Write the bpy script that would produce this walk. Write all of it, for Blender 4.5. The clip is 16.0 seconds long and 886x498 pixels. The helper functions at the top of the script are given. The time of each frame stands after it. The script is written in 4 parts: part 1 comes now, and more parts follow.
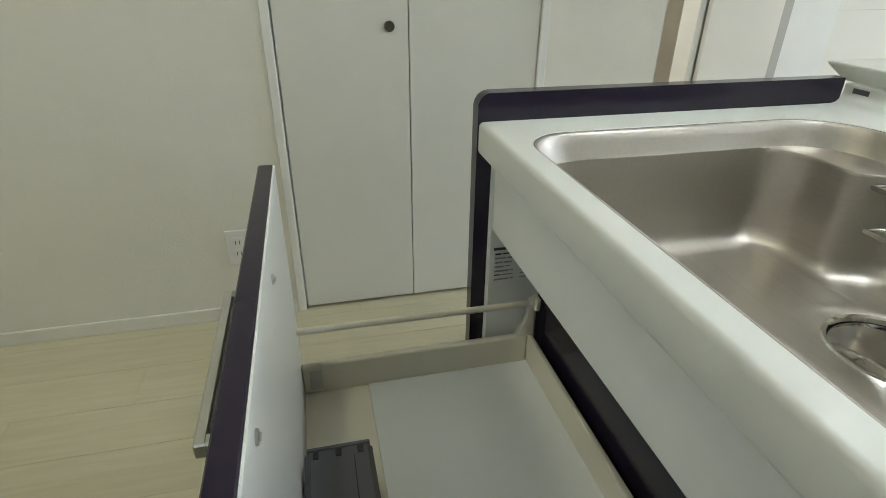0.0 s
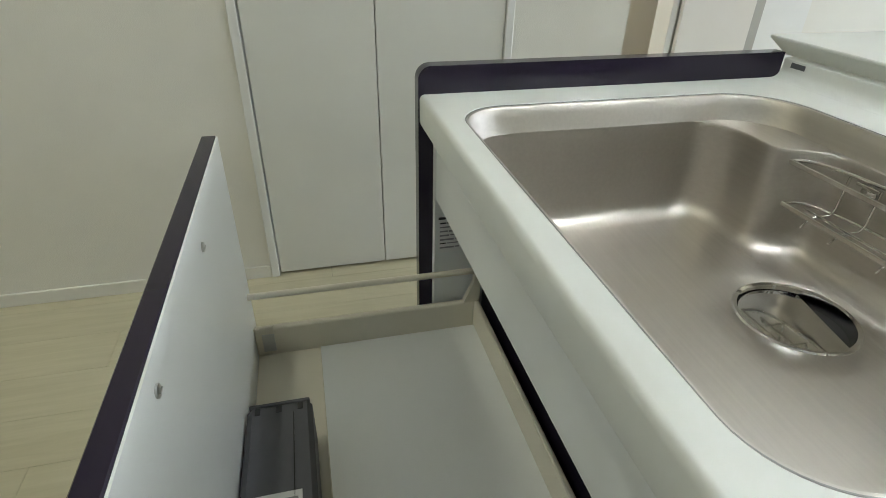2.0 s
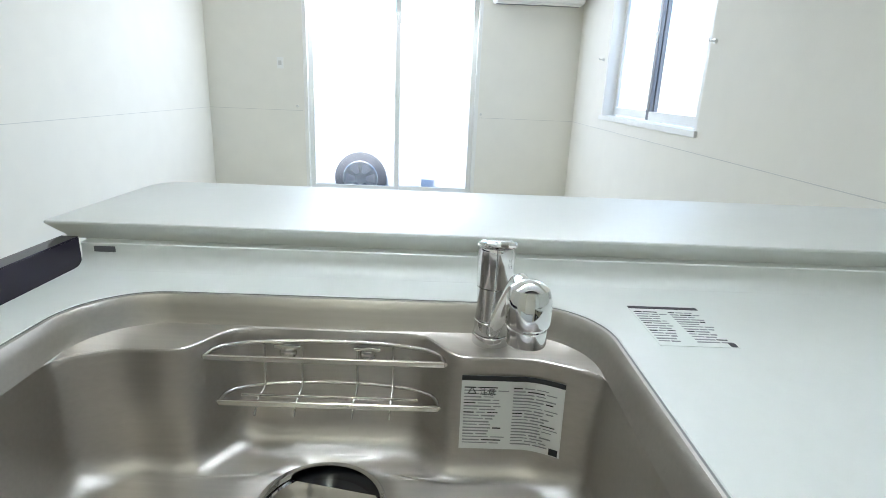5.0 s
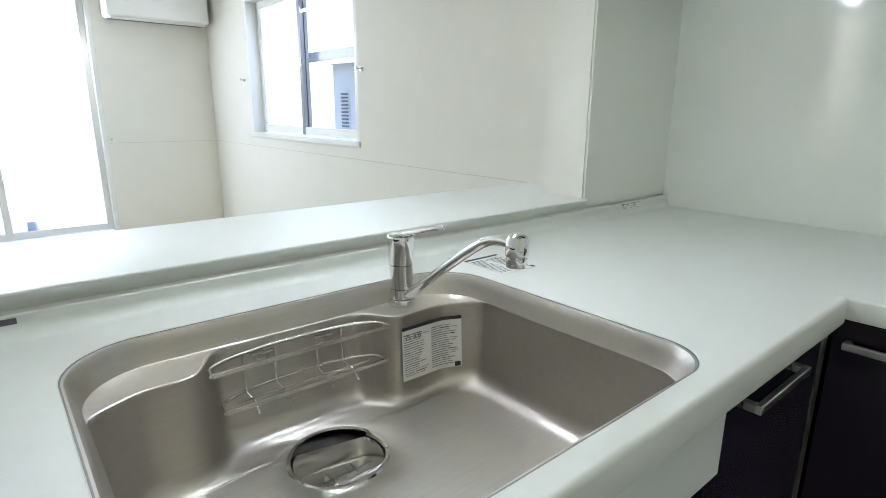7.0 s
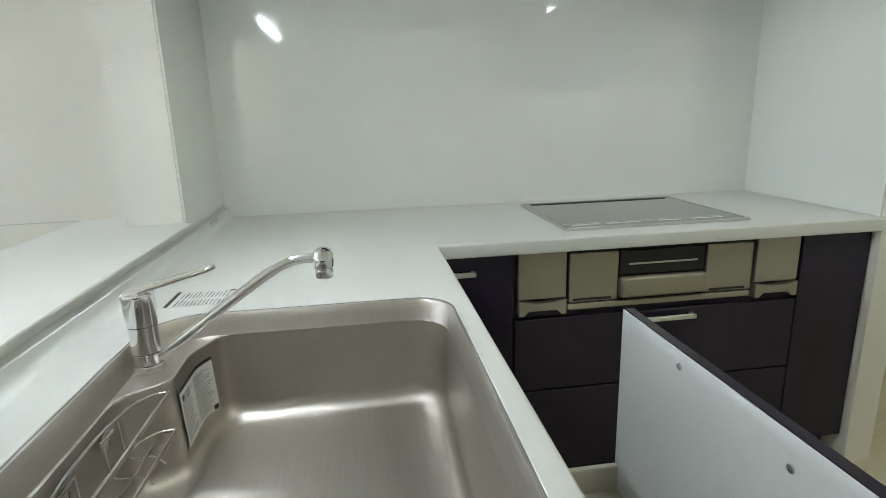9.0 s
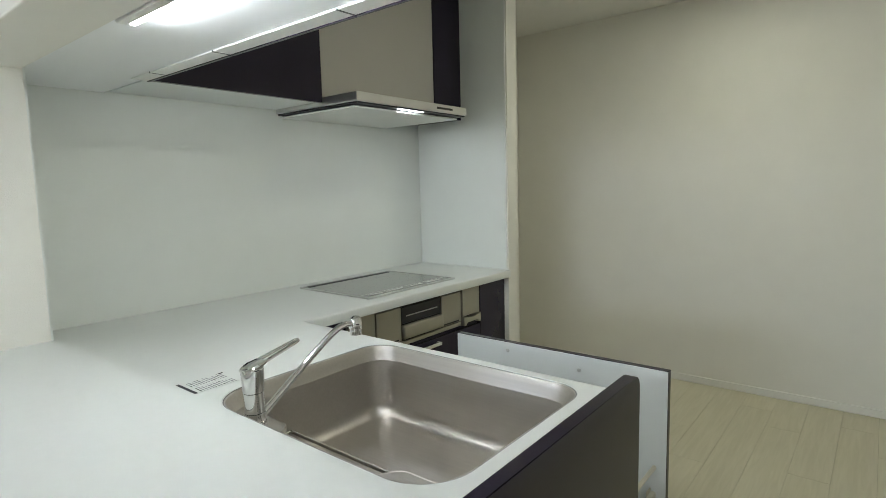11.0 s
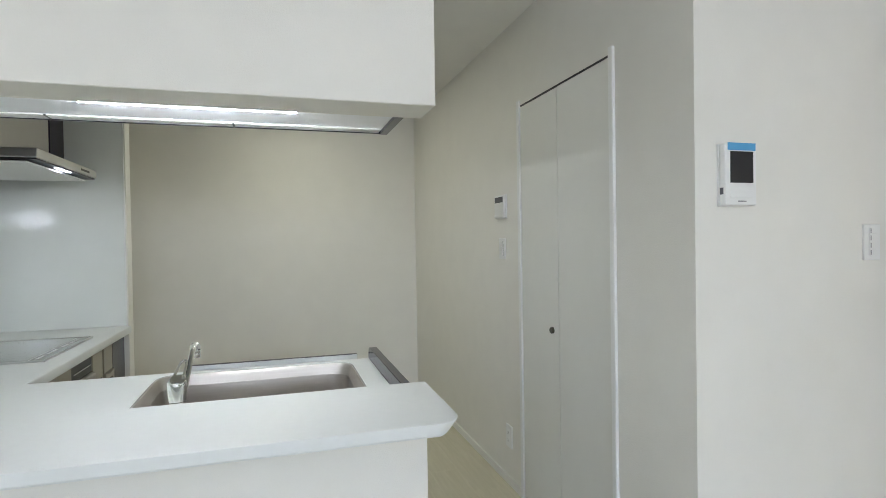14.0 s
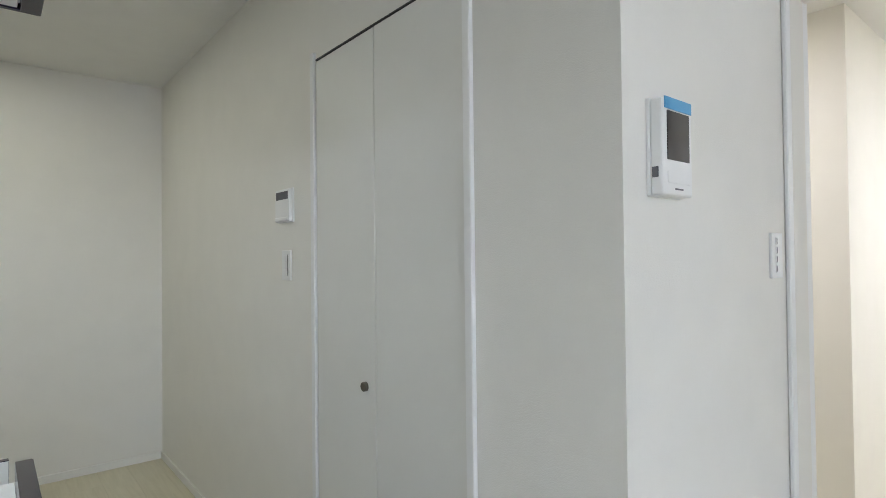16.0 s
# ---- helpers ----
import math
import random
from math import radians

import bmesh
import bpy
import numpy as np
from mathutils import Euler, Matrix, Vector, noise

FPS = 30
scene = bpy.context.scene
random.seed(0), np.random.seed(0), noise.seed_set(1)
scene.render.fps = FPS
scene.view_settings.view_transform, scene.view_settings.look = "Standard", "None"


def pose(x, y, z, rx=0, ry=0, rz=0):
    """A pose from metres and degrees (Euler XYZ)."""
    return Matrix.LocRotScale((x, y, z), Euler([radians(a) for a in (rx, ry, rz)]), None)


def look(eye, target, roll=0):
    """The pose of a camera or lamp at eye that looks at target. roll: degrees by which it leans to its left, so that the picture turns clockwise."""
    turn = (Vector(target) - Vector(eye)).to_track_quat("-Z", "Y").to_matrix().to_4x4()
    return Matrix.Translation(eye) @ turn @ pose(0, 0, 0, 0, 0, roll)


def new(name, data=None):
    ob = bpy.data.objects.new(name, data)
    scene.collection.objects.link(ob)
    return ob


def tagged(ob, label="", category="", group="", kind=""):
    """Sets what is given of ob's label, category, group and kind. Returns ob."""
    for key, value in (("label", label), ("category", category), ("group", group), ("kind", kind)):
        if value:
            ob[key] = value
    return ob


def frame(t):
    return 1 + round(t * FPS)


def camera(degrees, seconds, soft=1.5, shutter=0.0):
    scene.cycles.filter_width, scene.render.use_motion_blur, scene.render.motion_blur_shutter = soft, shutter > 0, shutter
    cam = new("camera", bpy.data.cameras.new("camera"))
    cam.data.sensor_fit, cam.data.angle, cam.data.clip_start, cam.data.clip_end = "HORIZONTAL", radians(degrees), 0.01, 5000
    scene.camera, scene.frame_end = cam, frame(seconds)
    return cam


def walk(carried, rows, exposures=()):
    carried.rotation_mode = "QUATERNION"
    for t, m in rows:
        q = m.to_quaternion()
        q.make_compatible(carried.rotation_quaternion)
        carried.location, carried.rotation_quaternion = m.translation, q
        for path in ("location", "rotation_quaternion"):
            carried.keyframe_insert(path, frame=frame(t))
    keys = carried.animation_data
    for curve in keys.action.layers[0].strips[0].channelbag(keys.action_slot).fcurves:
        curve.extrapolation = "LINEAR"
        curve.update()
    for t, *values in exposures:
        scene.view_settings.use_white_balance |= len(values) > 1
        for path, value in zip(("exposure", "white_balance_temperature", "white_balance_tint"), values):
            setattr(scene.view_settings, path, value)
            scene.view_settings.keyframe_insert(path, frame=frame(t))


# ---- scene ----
cam = camera(78.0, 16.0, soft=0.6)
PATH = [
    (0, (1.008, 0.967, 1.087), (2.724, 0.549, 0.148), 0.6),
    (0.5, (0.983, 0.953, 1.093), (2.708, 0.587, 0.15), 0.8),
    (1, (0.962, 0.946, 1.086), (2.673, 0.588, 0.114), 1.1),
    (1.5, (0.943, 0.913, 1.088), (2.631, 0.559, 0.075), 1.0),
    (2, (0.959, 0.889, 1.109), (2.611, 0.466, 0.065), 1.2),
    (2.5, (0.997, 0.891, 1.118), (2.613, 0.291, 0.104), 1.6),
    (3, (1.088, 0.864, 1.15), (2.473, -0.178, 0.152), 2.1),
    (3.5, (1.16, 0.844, 1.135), (2.231, -0.614, 0.283), 4.7),
    (4, (1.18, 0.792, 1.135), (1.908, -0.923, 0.407), 3.8),
    (4.5, (1.252, 0.775, 1.155), (1.68, -1.073, 0.521), 3.2),
    (5, (1.291, 0.821, 1.14), (1.257, -1.097, 0.574), 2.4),
    (5.2, (1.324, 0.834, 1.131), (1.069, -1.067, 0.567), 2.0),
    (7.3, (1.82, 0.955, 1.176), (0.432, -0.399, 0.689), 0.1),
    (7.5, (1.839, 0.94, 1.166), (0.346, -0.299, 0.679), -0.1),
    (8, (1.893, 0.889, 1.147), (0.159, 0.017, 0.666), -0.9),
    (8.5, (1.991, 0.731, 1.187), (0.071, 0.475, 0.689), -1.0),
    (8.7, (2.027, 0.657, 1.197), (0.09, 0.621, 0.699), -1.4),
    (9.7, (2.215, 0.15, 1.265), (0.5, 0.98, 0.88), -1.3),
    (10.8, (2.233, -0.382, 1.331), (0.879, 1.069, 1.087), -1.2),
    (11, (2.257, -0.47, 1.329), (1.007, 1.074, 1.103), -1.4),
    (11.5, (2.18, -0.74, 1.312), (1.259, 1.023, 1.108), -1.3),
    (12, (2.146, -0.989, 1.336), (1.538, 0.907, 1.144), -1.1),
    (12.5, (2.013, -1.205, 1.338), (1.701, 0.765, 1.193), -1.0),
    (13, (1.801, -1.324, 1.34), (1.778, 0.674, 1.239), -1.0),
    (13.5, (1.648, -1.433, 1.325), (1.913, 0.549, 1.271), -0.8),
    (14, (1.483, -1.484, 1.324), (2.06, 0.431, 1.296), -0.9),
    (14.5, (1.336, -1.367, 1.325), (2.244, 0.415, 1.323), -0.8),
    (15, (1.339, -1.193, 1.292), (2.516, 0.423, 1.299), -0.7),
    (15.5, (1.544, -0.959, 1.287), (2.828, 0.575, 1.294), -0.7),
    (16, (1.784, -0.701, 1.304), (3.06, 0.838, 1.334), -0.6),
]
walk(cam, [(t, look(eye, target, roll)) for t, eye, target, roll in PATH],
     exposures=[(0, 2.09, 6200, 7), (2.5, 2.08, 6080, 8), (3.5, 2.11, 5880, 7), (5, 2.14, 5640, 9), (8, 2.10, 5880, 9), (11, 1.96, 5990, 9), (12.5, 1.94, 5990, 12), (15, 2.00, 5720, 14), (16, 1.96, 5730, 15)])

# ---------------------------------------------------------------- world and light
world = bpy.data.worlds.new("world")
scene.world = world
world.use_nodes = True
wn = world.node_tree
sky = wn.nodes.new("ShaderNodeTexSky")
sky.sky_type = "NISHITA"
sky.sun_disc = False
sky.sun_elevation = radians(54.5)
sky.sun_rotation = radians(20.6)
bg = wn.nodes["Background"]
bg.inputs["Strength"].default_value = 0.15
wn.links.new(sky.outputs["Color"], bg.inputs["Color"])
sun = new("sun", bpy.data.lights.new("sun", "SUN"))
sun.data.energy = 4.0
sun.data.angle = radians(6)
sun.data.color = (1.0, 0.96, 0.9)
sun.matrix_world = look((3, 8, 12), (0, 0, 0))


def area(name, eye, target, sx, sy, watts, colour=(1, 1, 1)):
    """A rectangular lamp that stands in for a window's sky light or for a lamp's diffuser."""
    ob = new(name, bpy.data.lights.new(name, "AREA"))
    ob.data.shape = "RECTANGLE"
    ob.data.size, ob.data.size_y, ob.data.energy, ob.data.color = sx, sy, watts, colour
    ob.matrix_world = look(eye, target)
    return ob


area("south_window_light", (1.8, -4.63, 1.83), (1.8, -1.0, 0.3), 1.5, 0.36, 10, (0.95, 0.965, 1.0))
area("west_window_light", (-0.04, -2.7, 1.89), (3, -2.7, 0.6), 1.3, 0.16, 3, (0.95, 0.965, 1.0))


# ---------------------------------------------------------------- materials
def material(name, colour, rough=0.5, metal=0.0, spread=0.04, scale=6.0, bump=0.0, bump_scale=200.0, coat=0.0, stretch=(1, 1, 1), rough_spread=0.05):
    m = bpy.data.materials.new(name)
    m.use_nodes = True
    t = m.node_tree
    p = t.nodes["Principled BSDF"]
    p.inputs["Roughness"].default_value = rough
    p.inputs["Metallic"].default_value = metal
    p.inputs["Coat Weight"].default_value = coat
    p.inputs["Coat Roughness"].default_value = 0.05
    co = t.nodes.new("ShaderNodeTexCoord")
    mp = t.nodes.new("ShaderNodeMapping")
    mp.inputs["Scale"].default_value = stretch
    t.links.new(co.outputs["Object"], mp.inputs["Vector"])
    n = t.nodes.new("ShaderNodeTexNoise")
    n.inputs["Scale"].default_value = scale
    n.inputs["Detail"].default_value = 6
    t.links.new(mp.outputs["Vector"], n.inputs["Vector"])
    r = t.nodes.new("ShaderNodeValToRGB")
    lo = [max(0, c * (1 - spread)) for c in colour]
    hi = [min(1, c * (1 + spread)) for c in colour]
    r.color_ramp.elements[0].color = (*lo, 1)
    r.color_ramp.elements[1].color = (*hi, 1)
    r.color_ramp.elements[0].position, r.color_ramp.elements[1].position = 0.3, 0.7
    t.links.new(n.outputs["Fac"], r.inputs["Fac"])
    t.links.new(r.outputs["Color"], p.inputs["Base Color"])
    mr = t.nodes.new("ShaderNodeMapRange")
    mr.inputs["To Min"].default_value = max(0, rough - rough_spread)
    mr.inputs["To Max"].default_value = min(1, rough + rough_spread)
    t.links.new(n.outputs["Fac"], mr.inputs["Value"])
    t.links.new(mr.outputs["Result"], p.inputs["Roughness"])
    if bump:
        n2 = t.nodes.new("ShaderNodeTexNoise")
        n2.inputs["Scale"].default_value = bump_scale
        n2.inputs["Detail"].default_value = 3
        t.links.new(mp.outputs["Vector"], n2.inputs["Vector"])
        b = t.nodes.new("ShaderNodeBump")
        b.inputs["Strength"].default_value = bump
        b.inputs["Distance"].default_value = 0.002
        t.links.new(n2.outputs["Fac"], b.inputs["Height"])
        t.links.new(b.outputs["Normal"], p.inputs["Normal"])
    return m


def glow(name, colour, strength):
    m = bpy.data.materials.new(name)
    m.use_nodes = True
    p = m.node_tree.nodes["Principled BSDF"]
    p.inputs["Base Color"].default_value = (*colour, 1)
    p.inputs["Emission Color"].default_value = (*colour, 1)
    p.inputs["Emission Strength"].default_value = strength
    return m


WALLPAPER = material("wallpaper", (0.79, 0.772, 0.705), 0.85, spread=0.015, bump=0.35, bump_scale=320)
CEILING = material("ceiling_paper", (0.82, 0.81, 0.77), 0.9, spread=0.015, bump=0.3, bump_scale=300)
PANEL = material("enamel_panel", (0.80, 0.82, 0.775), 0.075, spread=0.012, coat=0.5, rough_spread=0.015)
MARBLE = material("acrylic_marble", (0.715, 0.73, 0.70), 0.46, spread=0.012, scale=40)
DARK = material("dark_purple_laminate", (0.021, 0.0165, 0.031), 0.14, spread=0.08, coat=0.05, rough_spread=0.0)
DARK.node_tree.nodes["Principled BSDF"].inputs["Specular IOR Level"].default_value = 0.32
STEEL = material("brushed_steel", (0.515, 0.485, 0.445), 0.43, metal=1.0, spread=0.04, scale=7, bump=0.03, bump_scale=60, stretch=(1, 24, 24), rough_spread=0.05)
CHROME = material("chrome", (0.80, 0.80, 0.80), 0.06, metal=1.0, spread=0.02, rough_spread=0.02)
WIRE = material("steel_wire", (0.66, 0.65, 0.62), 0.18, metal=1.0, spread=0.03)
ALUMINIUM = material("satin_aluminium", (0.62, 0.62, 0.60), 0.32, metal=1.0, spread=0.03)
DOORWHITE = material("closet_laminate", (0.735, 0.73, 0.675), 0.42, spread=0.012, bump=0.05, bump_scale=500)
TRIM = material("white_trim", (0.80, 0.80, 0.77), 0.4, spread=0.02)
PLASTIC = material("white_plastic", (0.80, 0.80, 0.77), 0.35, spread=0.02)
UNDERSIDE = material("cabinet_underside", (0.86, 0.87, 0.87), 0.3, spread=0.01)
DRAWERWHITE = material("drawer_board", (0.78, 0.80, 0.79), 0.35, spread=0.015)
DRAWERCREAM = material("drawer_rail_cream", (0.76, 0.72, 0.60), 0.4, spread=0.03)
BRONZE = material("dark_bronze", (0.13, 0.12, 0.095), 0.4, metal=0.8, spread=0.1)
SEALGREY = material("grey_sealant", (0.20, 0.20, 0.19), 0.5, spread=0.1)
DOORWARM = material("warm_door_laminate", (0.74, 0.705, 0.645), 0.5, spread=0.015, bump=0.05, bump_scale=500)
GREY = material("grey_plastic", (0.10, 0.10, 0.11), 0.45, spread=0.08)
BLACK = material("black_plastic", (0.012, 0.012, 0.014), 0.3, spread=0.1)
HOODSTEEL = material("hood_cover_steel", (0.40, 0.385, 0.35), 0.55, metal=0.6, spread=0.02)
SASHGREY = material("grey_sash_aluminium", (0.22, 0.225, 0.24), 0.4, metal=0.3, spread=0.05)
CHAMPAGNE = material("champagne_panel", (0.37, 0.35, 0.285), 0.34, metal=0.7, spread=0.04)
GLASSTOP = material("hob_glass", (0.19, 0.195, 0.18), 0.10, metal=0.35, spread=0.06, scale=400, coat=0.6)
PAPER = material("label_paper", (0.80, 0.80, 0.78), 0.6, spread=0.02)
TEXT = material("grey_print", (0.30, 0.30, 0.31), 0.6, spread=0.1)
INK = material("label_ink", (0.03, 0.03, 0.035), 0.6, spread=0.1)
RUBBER = material("black_rubber", (0.11, 0.11, 0.115), 0.7, spread=0.1)
BLUE = material("blue_film", (0.10, 0.36, 0.62), 0.3, spread=0.05)
BROWN = material("brown_wood", (0.20, 0.10, 0.05), 0.45, spread=0.3, scale=14, stretch=(1, 8, 1))
SUBFLOOR = material("floor_deck", (0.34, 0.29, 0.20), 0.8, spread=0.1)
SOIL = material("gravel_ground", (0.36, 0.35, 0.33), 0.95, spread=0.25, scale=30, bump=0.5, bump_scale=60)
CARPAINT = material("white_car_paint", (0.75, 0.76, 0.78), 0.2, spread=0.02, coat=0.8)
SIDING = material("house_siding", (0.34, 0.35, 0.37), 0.7, spread=0.05)
ROOF = material("roof_slate", (0.07, 0.075, 0.09), 0.7, spread=0.2)
STRIP = glow("lamp_diffuser", (0.95, 0.965, 0.945), 33.0)
SPOT = glow("downlight_diffuser", (1.0, 0.96, 0.86), 4.0)
HOODLED = glow("hood_lamp_diffuser", (0.95, 0.98, 1.0), 2.5)

SKIRT = material("baseboard_sheet", (0.80, 0.785, 0.725), 0.5, spread=0.02)
BORDER = material("border_tape", (0.58, 0.57, 0.54), 0.5, spread=0.03)

FLOOR = bpy.data.materials.new("pale_oak_floor")
FLOOR.use_nodes = True
ft = FLOOR.node_tree
fp = ft.nodes["Principled BSDF"]
fco = ft.nodes.new("ShaderNodeTexCoord")
fmp = ft.nodes.new("ShaderNodeMapping")
fmp.inputs["Scale"].default_value = (26, 2.0, 2.0)
ft.links.new(fco.outputs["Object"], fmp.inputs["Vector"])
fno = ft.nodes.new("ShaderNodeTexNoise")
fno.inputs["Scale"].default_value = 2.2
fno.inputs["Detail"].default_value = 8
fno.inputs["Distortion"].default_value = 0.6
foi = ft.nodes.new("ShaderNodeObjectInfo")
fad = ft.nodes.new("ShaderNodeVectorMath")
ft.links.new(fmp.outputs["Vector"], fad.inputs[0])
ft.links.new(foi.outputs["Random"], fad.inputs[1])
fsc = ft.nodes.new("ShaderNodeVectorMath")
fsc.operation = "SCALE"
ft.links.new(fad.outputs["Vector"], fsc.inputs[0])
fsc.inputs["Scale"].default_value = 1.0
ft.links.new(fsc.outputs["Vector"], fno.inputs["Vector"])
fra = ft.nodes.new("ShaderNodeValToRGB")
fra.color_ramp.elements[0].color = (0.57, 0.53, 0.375, 1)
fra.color_ramp.elements[1].color = (0.64, 0.597, 0.44, 1)
fra.color_ramp.elements[0].position, fra.color_ramp.elements[1].position = 0.3, 0.72
ft.links.new(fno.outputs["Fac"], fra.inputs["Fac"])
fhs = ft.nodes.new("ShaderNodeHueSaturation")
fmr = ft.nodes.new("ShaderNodeMapRange")
fmr.inputs["To Min"].default_value, fmr.inputs["To Max"].default_value = 0.975, 1.02
ft.links.new(foi.outputs["Random"], fmr.inputs["Value"])
ft.links.new(fmr.outputs["Result"], fhs.inputs["Value"])
ft.links.new(fra.outputs["Color"], fhs.inputs["Color"])
ft.links.new(fhs.outputs["Color"], fp.inputs["Base Color"])
fp.inputs["Roughness"].default_value = 0.38
fbu = ft.nodes.new("ShaderNodeBump")
fbu.inputs["Strength"].default_value = 0.12
fbu.inputs["Distance"].default_value = 0.001
ft.links.new(fno.outputs["Fac"], fbu.inputs["Height"])
ft.links.new(fbu.outputs["Normal"], fp.inputs["Normal"])

GLASS = bpy.data.materials.new("window_glass")
GLASS.use_nodes = True
gp = GLASS.node_tree.nodes["Principled BSDF"]
gp.inputs["Transmission Weight"].default_value = 1.0
gp.inputs["Roughness"].default_value = 0.0
gp.inputs["IOR"].default_value = 1.1


# ---------------------------------------------------------------- mesh helpers
def mesh_of(name, bm, mat, smooth=None):
    me = bpy.data.meshes.new(name)
    bmesh.ops.recalc_face_normals(bm, faces=bm.faces)
    bm.to_mesh(me)
    bm.free()
    me.materials.append(mat)
    if smooth is not None:
        me.shade_smooth()
        if smooth < 180:
            me.set_sharp_from_angle(angle=radians(smooth))
    return me


def part(name, bm, mat, parent, label="", smooth=None):
    ob = new(name, mesh_of(name, bm, mat, smooth))
    ob.parent = parent
    if label:
        ob["label"] = label
    return ob


def solid(name, bm, mat, label="", category="", group="", kind="", smooth=None):
    return tagged(new(name, mesh_of(name, bm, mat, smooth)), label, category, group, kind)


def thing(name, label, category, group="", at=(0, 0, 0)):
    ob = tagged(new(name), label, category, group)
    ob.location = at
    return ob


def box(bm, x0, x1, y0, y1, z0, z1, bevel=0.0, seg=2):
    vs = [bm.verts.new((x, y, z)) for x in (x0, x1) for y in (y0, y1) for z in (z0, z1)]
    fs = [bm.faces.new([vs[i] for i in q]) for q in ((0, 1, 3, 2), (4, 6, 7, 5), (0, 4, 5, 1), (2, 3, 7, 6), (0, 2, 6, 4), (1, 5, 7, 3))]
    if bevel:
        es = list({e for f in fs for e in f.edges})
        bmesh.ops.bevel(bm, geom=es, offset=bevel, segments=seg, affect="EDGES", profile=0.5)
    return bm


def block(x0, x1, y0, y1, z0, z1, bevel=0.0, seg=2):
    return box(bmesh.new(), x0, x1, y0, y1, z0, z1, bevel, seg)


def tube(bm, pts, r, seg=10, cap=True):
    """A tube of radius r (or one radius a point) along pts."""
    rings = []
    pts = [Vector(p) for p in pts]
    up = Vector((0, 0, 1))
    side = None
    for i, p in enumerate(pts):
        d = (pts[min(i + 1, len(pts) - 1)] - pts[max(i - 1, 0)]).normalized()
        if side is None:
            side = d.cross(up)
            if side.length < 0.01:
                side = d.cross(Vector((1, 0, 0)))
        side = (side - d * side.dot(d)).normalized()
        o = d.cross(side)
        rr = r[i] if isinstance(r, (list, tuple)) else r
        rings.append([bm.verts.new(p + (side * math.cos(a) + o * math.sin(a)) * rr) for a in [2 * math.pi * k / seg for k in range(seg)]])
    for a, b in zip(rings, rings[1:]):
        for k in range(seg):
            bm.faces.new((a[k], a[(k + 1) % seg], b[(k + 1) % seg], b[k]))
    if cap:
        bm.faces.new(rings[0])
        bm.faces.new(rings[-1][::-1])
    return bm


def lathe(bm, centre, profile, seg=32, cap=True):
    """A turned body round an upright axis: profile rows of (radius, z)."""
    rings = []
    for r, z in profile:
        rings.append([bm.verts.new((centre[0] + r * math.cos(2 * math.pi * k / seg), centre[1] + r * math.sin(2 * math.pi * k / seg), centre[2] + z)) for k in range(seg)])
    for a, b in zip(rings, rings[1:]):
        for k in range(seg):
            bm.faces.new((a[k], a[(k + 1) % seg], b[(k + 1) % seg], b[k]))
    if cap:
        bm.faces.new(rings[0])
        bm.faces.new(rings[-1][::-1])
    return bm


def prism(bm, outline, z0, z1):
    lo = [bm.verts.new((x, y, z0)) for x, y in outline]
    hi = [bm.verts.new((x, y, z1)) for x, y in outline]
    n = len(outline)
    for k in range(n):
        bm.faces.new((lo[k], lo[(k + 1) % n], hi[(k + 1) % n], hi[k]))
    bm.faces.new(lo[::-1])
    bm.faces.new(hi)
    return bm


# ---------------------------------------------------------------- plan
CZ = 0.86          # worktop height
EX = 1.823         # end of the worktop
CLX = 2.665        # closet wall
NY = 3.286         # north wall of the kitchen
SY = -4.59         # south wall
IY = -0.15         # wall with the intercom
RX = 3.475         # east wall of the living room
H = 2.45           # ceiling height
T = 0.12

# ---------------------------------------------------------------- walls, floor, ceiling
solid("ceiling", block(-0.12, 6.2, -4.8, 3.5, H, H + 0.1), CEILING, "white papered ceiling", "ceiling", kind="structure")
solid("subfloor", block(-0.12, 6.2, -4.8, 3.5, -0.25, -0.012), SUBFLOOR, "wooden deck under the floor planks", "floor", kind="structure")


def wall_with_hole(name, axis, a0, a1, h0, h1, place, thick, z0, z1, label):
    """A wall along an axis from a0 to a1 with one opening h0..h1, z0..z1."""
    bm = bmesh.new()
    for u0, u1, w0, w1 in ((a0, h0, 0, H), (h1, a1, 0, H), (h0, h1, 0, z0), (h0, h1, z1, H)):
        if u1 - u0 < 0.001 or w1 - w0 < 0.001:
            continue
        if axis == "x":
            box(bm, u0, u1, place, place + thick, w0, w1)
        else:
            box(bm, place, place + thick, u0, u1, w0, w1)
    return solid(name, bm, WALLPAPER, label, "wall", kind="structure")


wall_with_hole("wall_south", "x", -0.12, RX, 0.915, 2.575, SY - T, T, 0.09, 2.11, "white papered wall round the tall sliding window")
wall_with_hole("wall_west", "y", SY, 3.41, -3.655, -1.965, -T, T, 0.97, 2.02, "white papered wall with a sliding window")
solid("wall_north", block(0, CLX, NY, NY + T, 0, H), WALLPAPER, "cream papered kitchen back wall", "wall", kind="structure")
wall_with_hole("wall_closet", "y", IY + 0.0, NY + T, 0.2435, 1.0765, CLX, 0.10, 0.0, 2.0255, "white papered wall round the folding closet door")
solid("wall_intercom", block(CLX + 0.10, RX + 0.10, IY, IY + 0.10, 0, H), WALLPAPER, "white papered wall with intercom and switch", "wall", kind="structure")
wall_with_hole("wall_east", "y", SY - T, IY, -0.900, IY - 0.0145, RX, 0.10, 0.0, 2.046, "white papered wall with an open doorway", )
solid("wall_closet_back", block(3.3, 3.36, IY + 0.1, NY + T, 0, H), WALLPAPER, "plain back wall of the closet", "wall", kind="structure")
solid("wall_wing", block(0.0, 0.640, 2.105, 2.205, 0, H), WALLPAPER, "short white wing wall beside the hob", "wall", kind="structure")
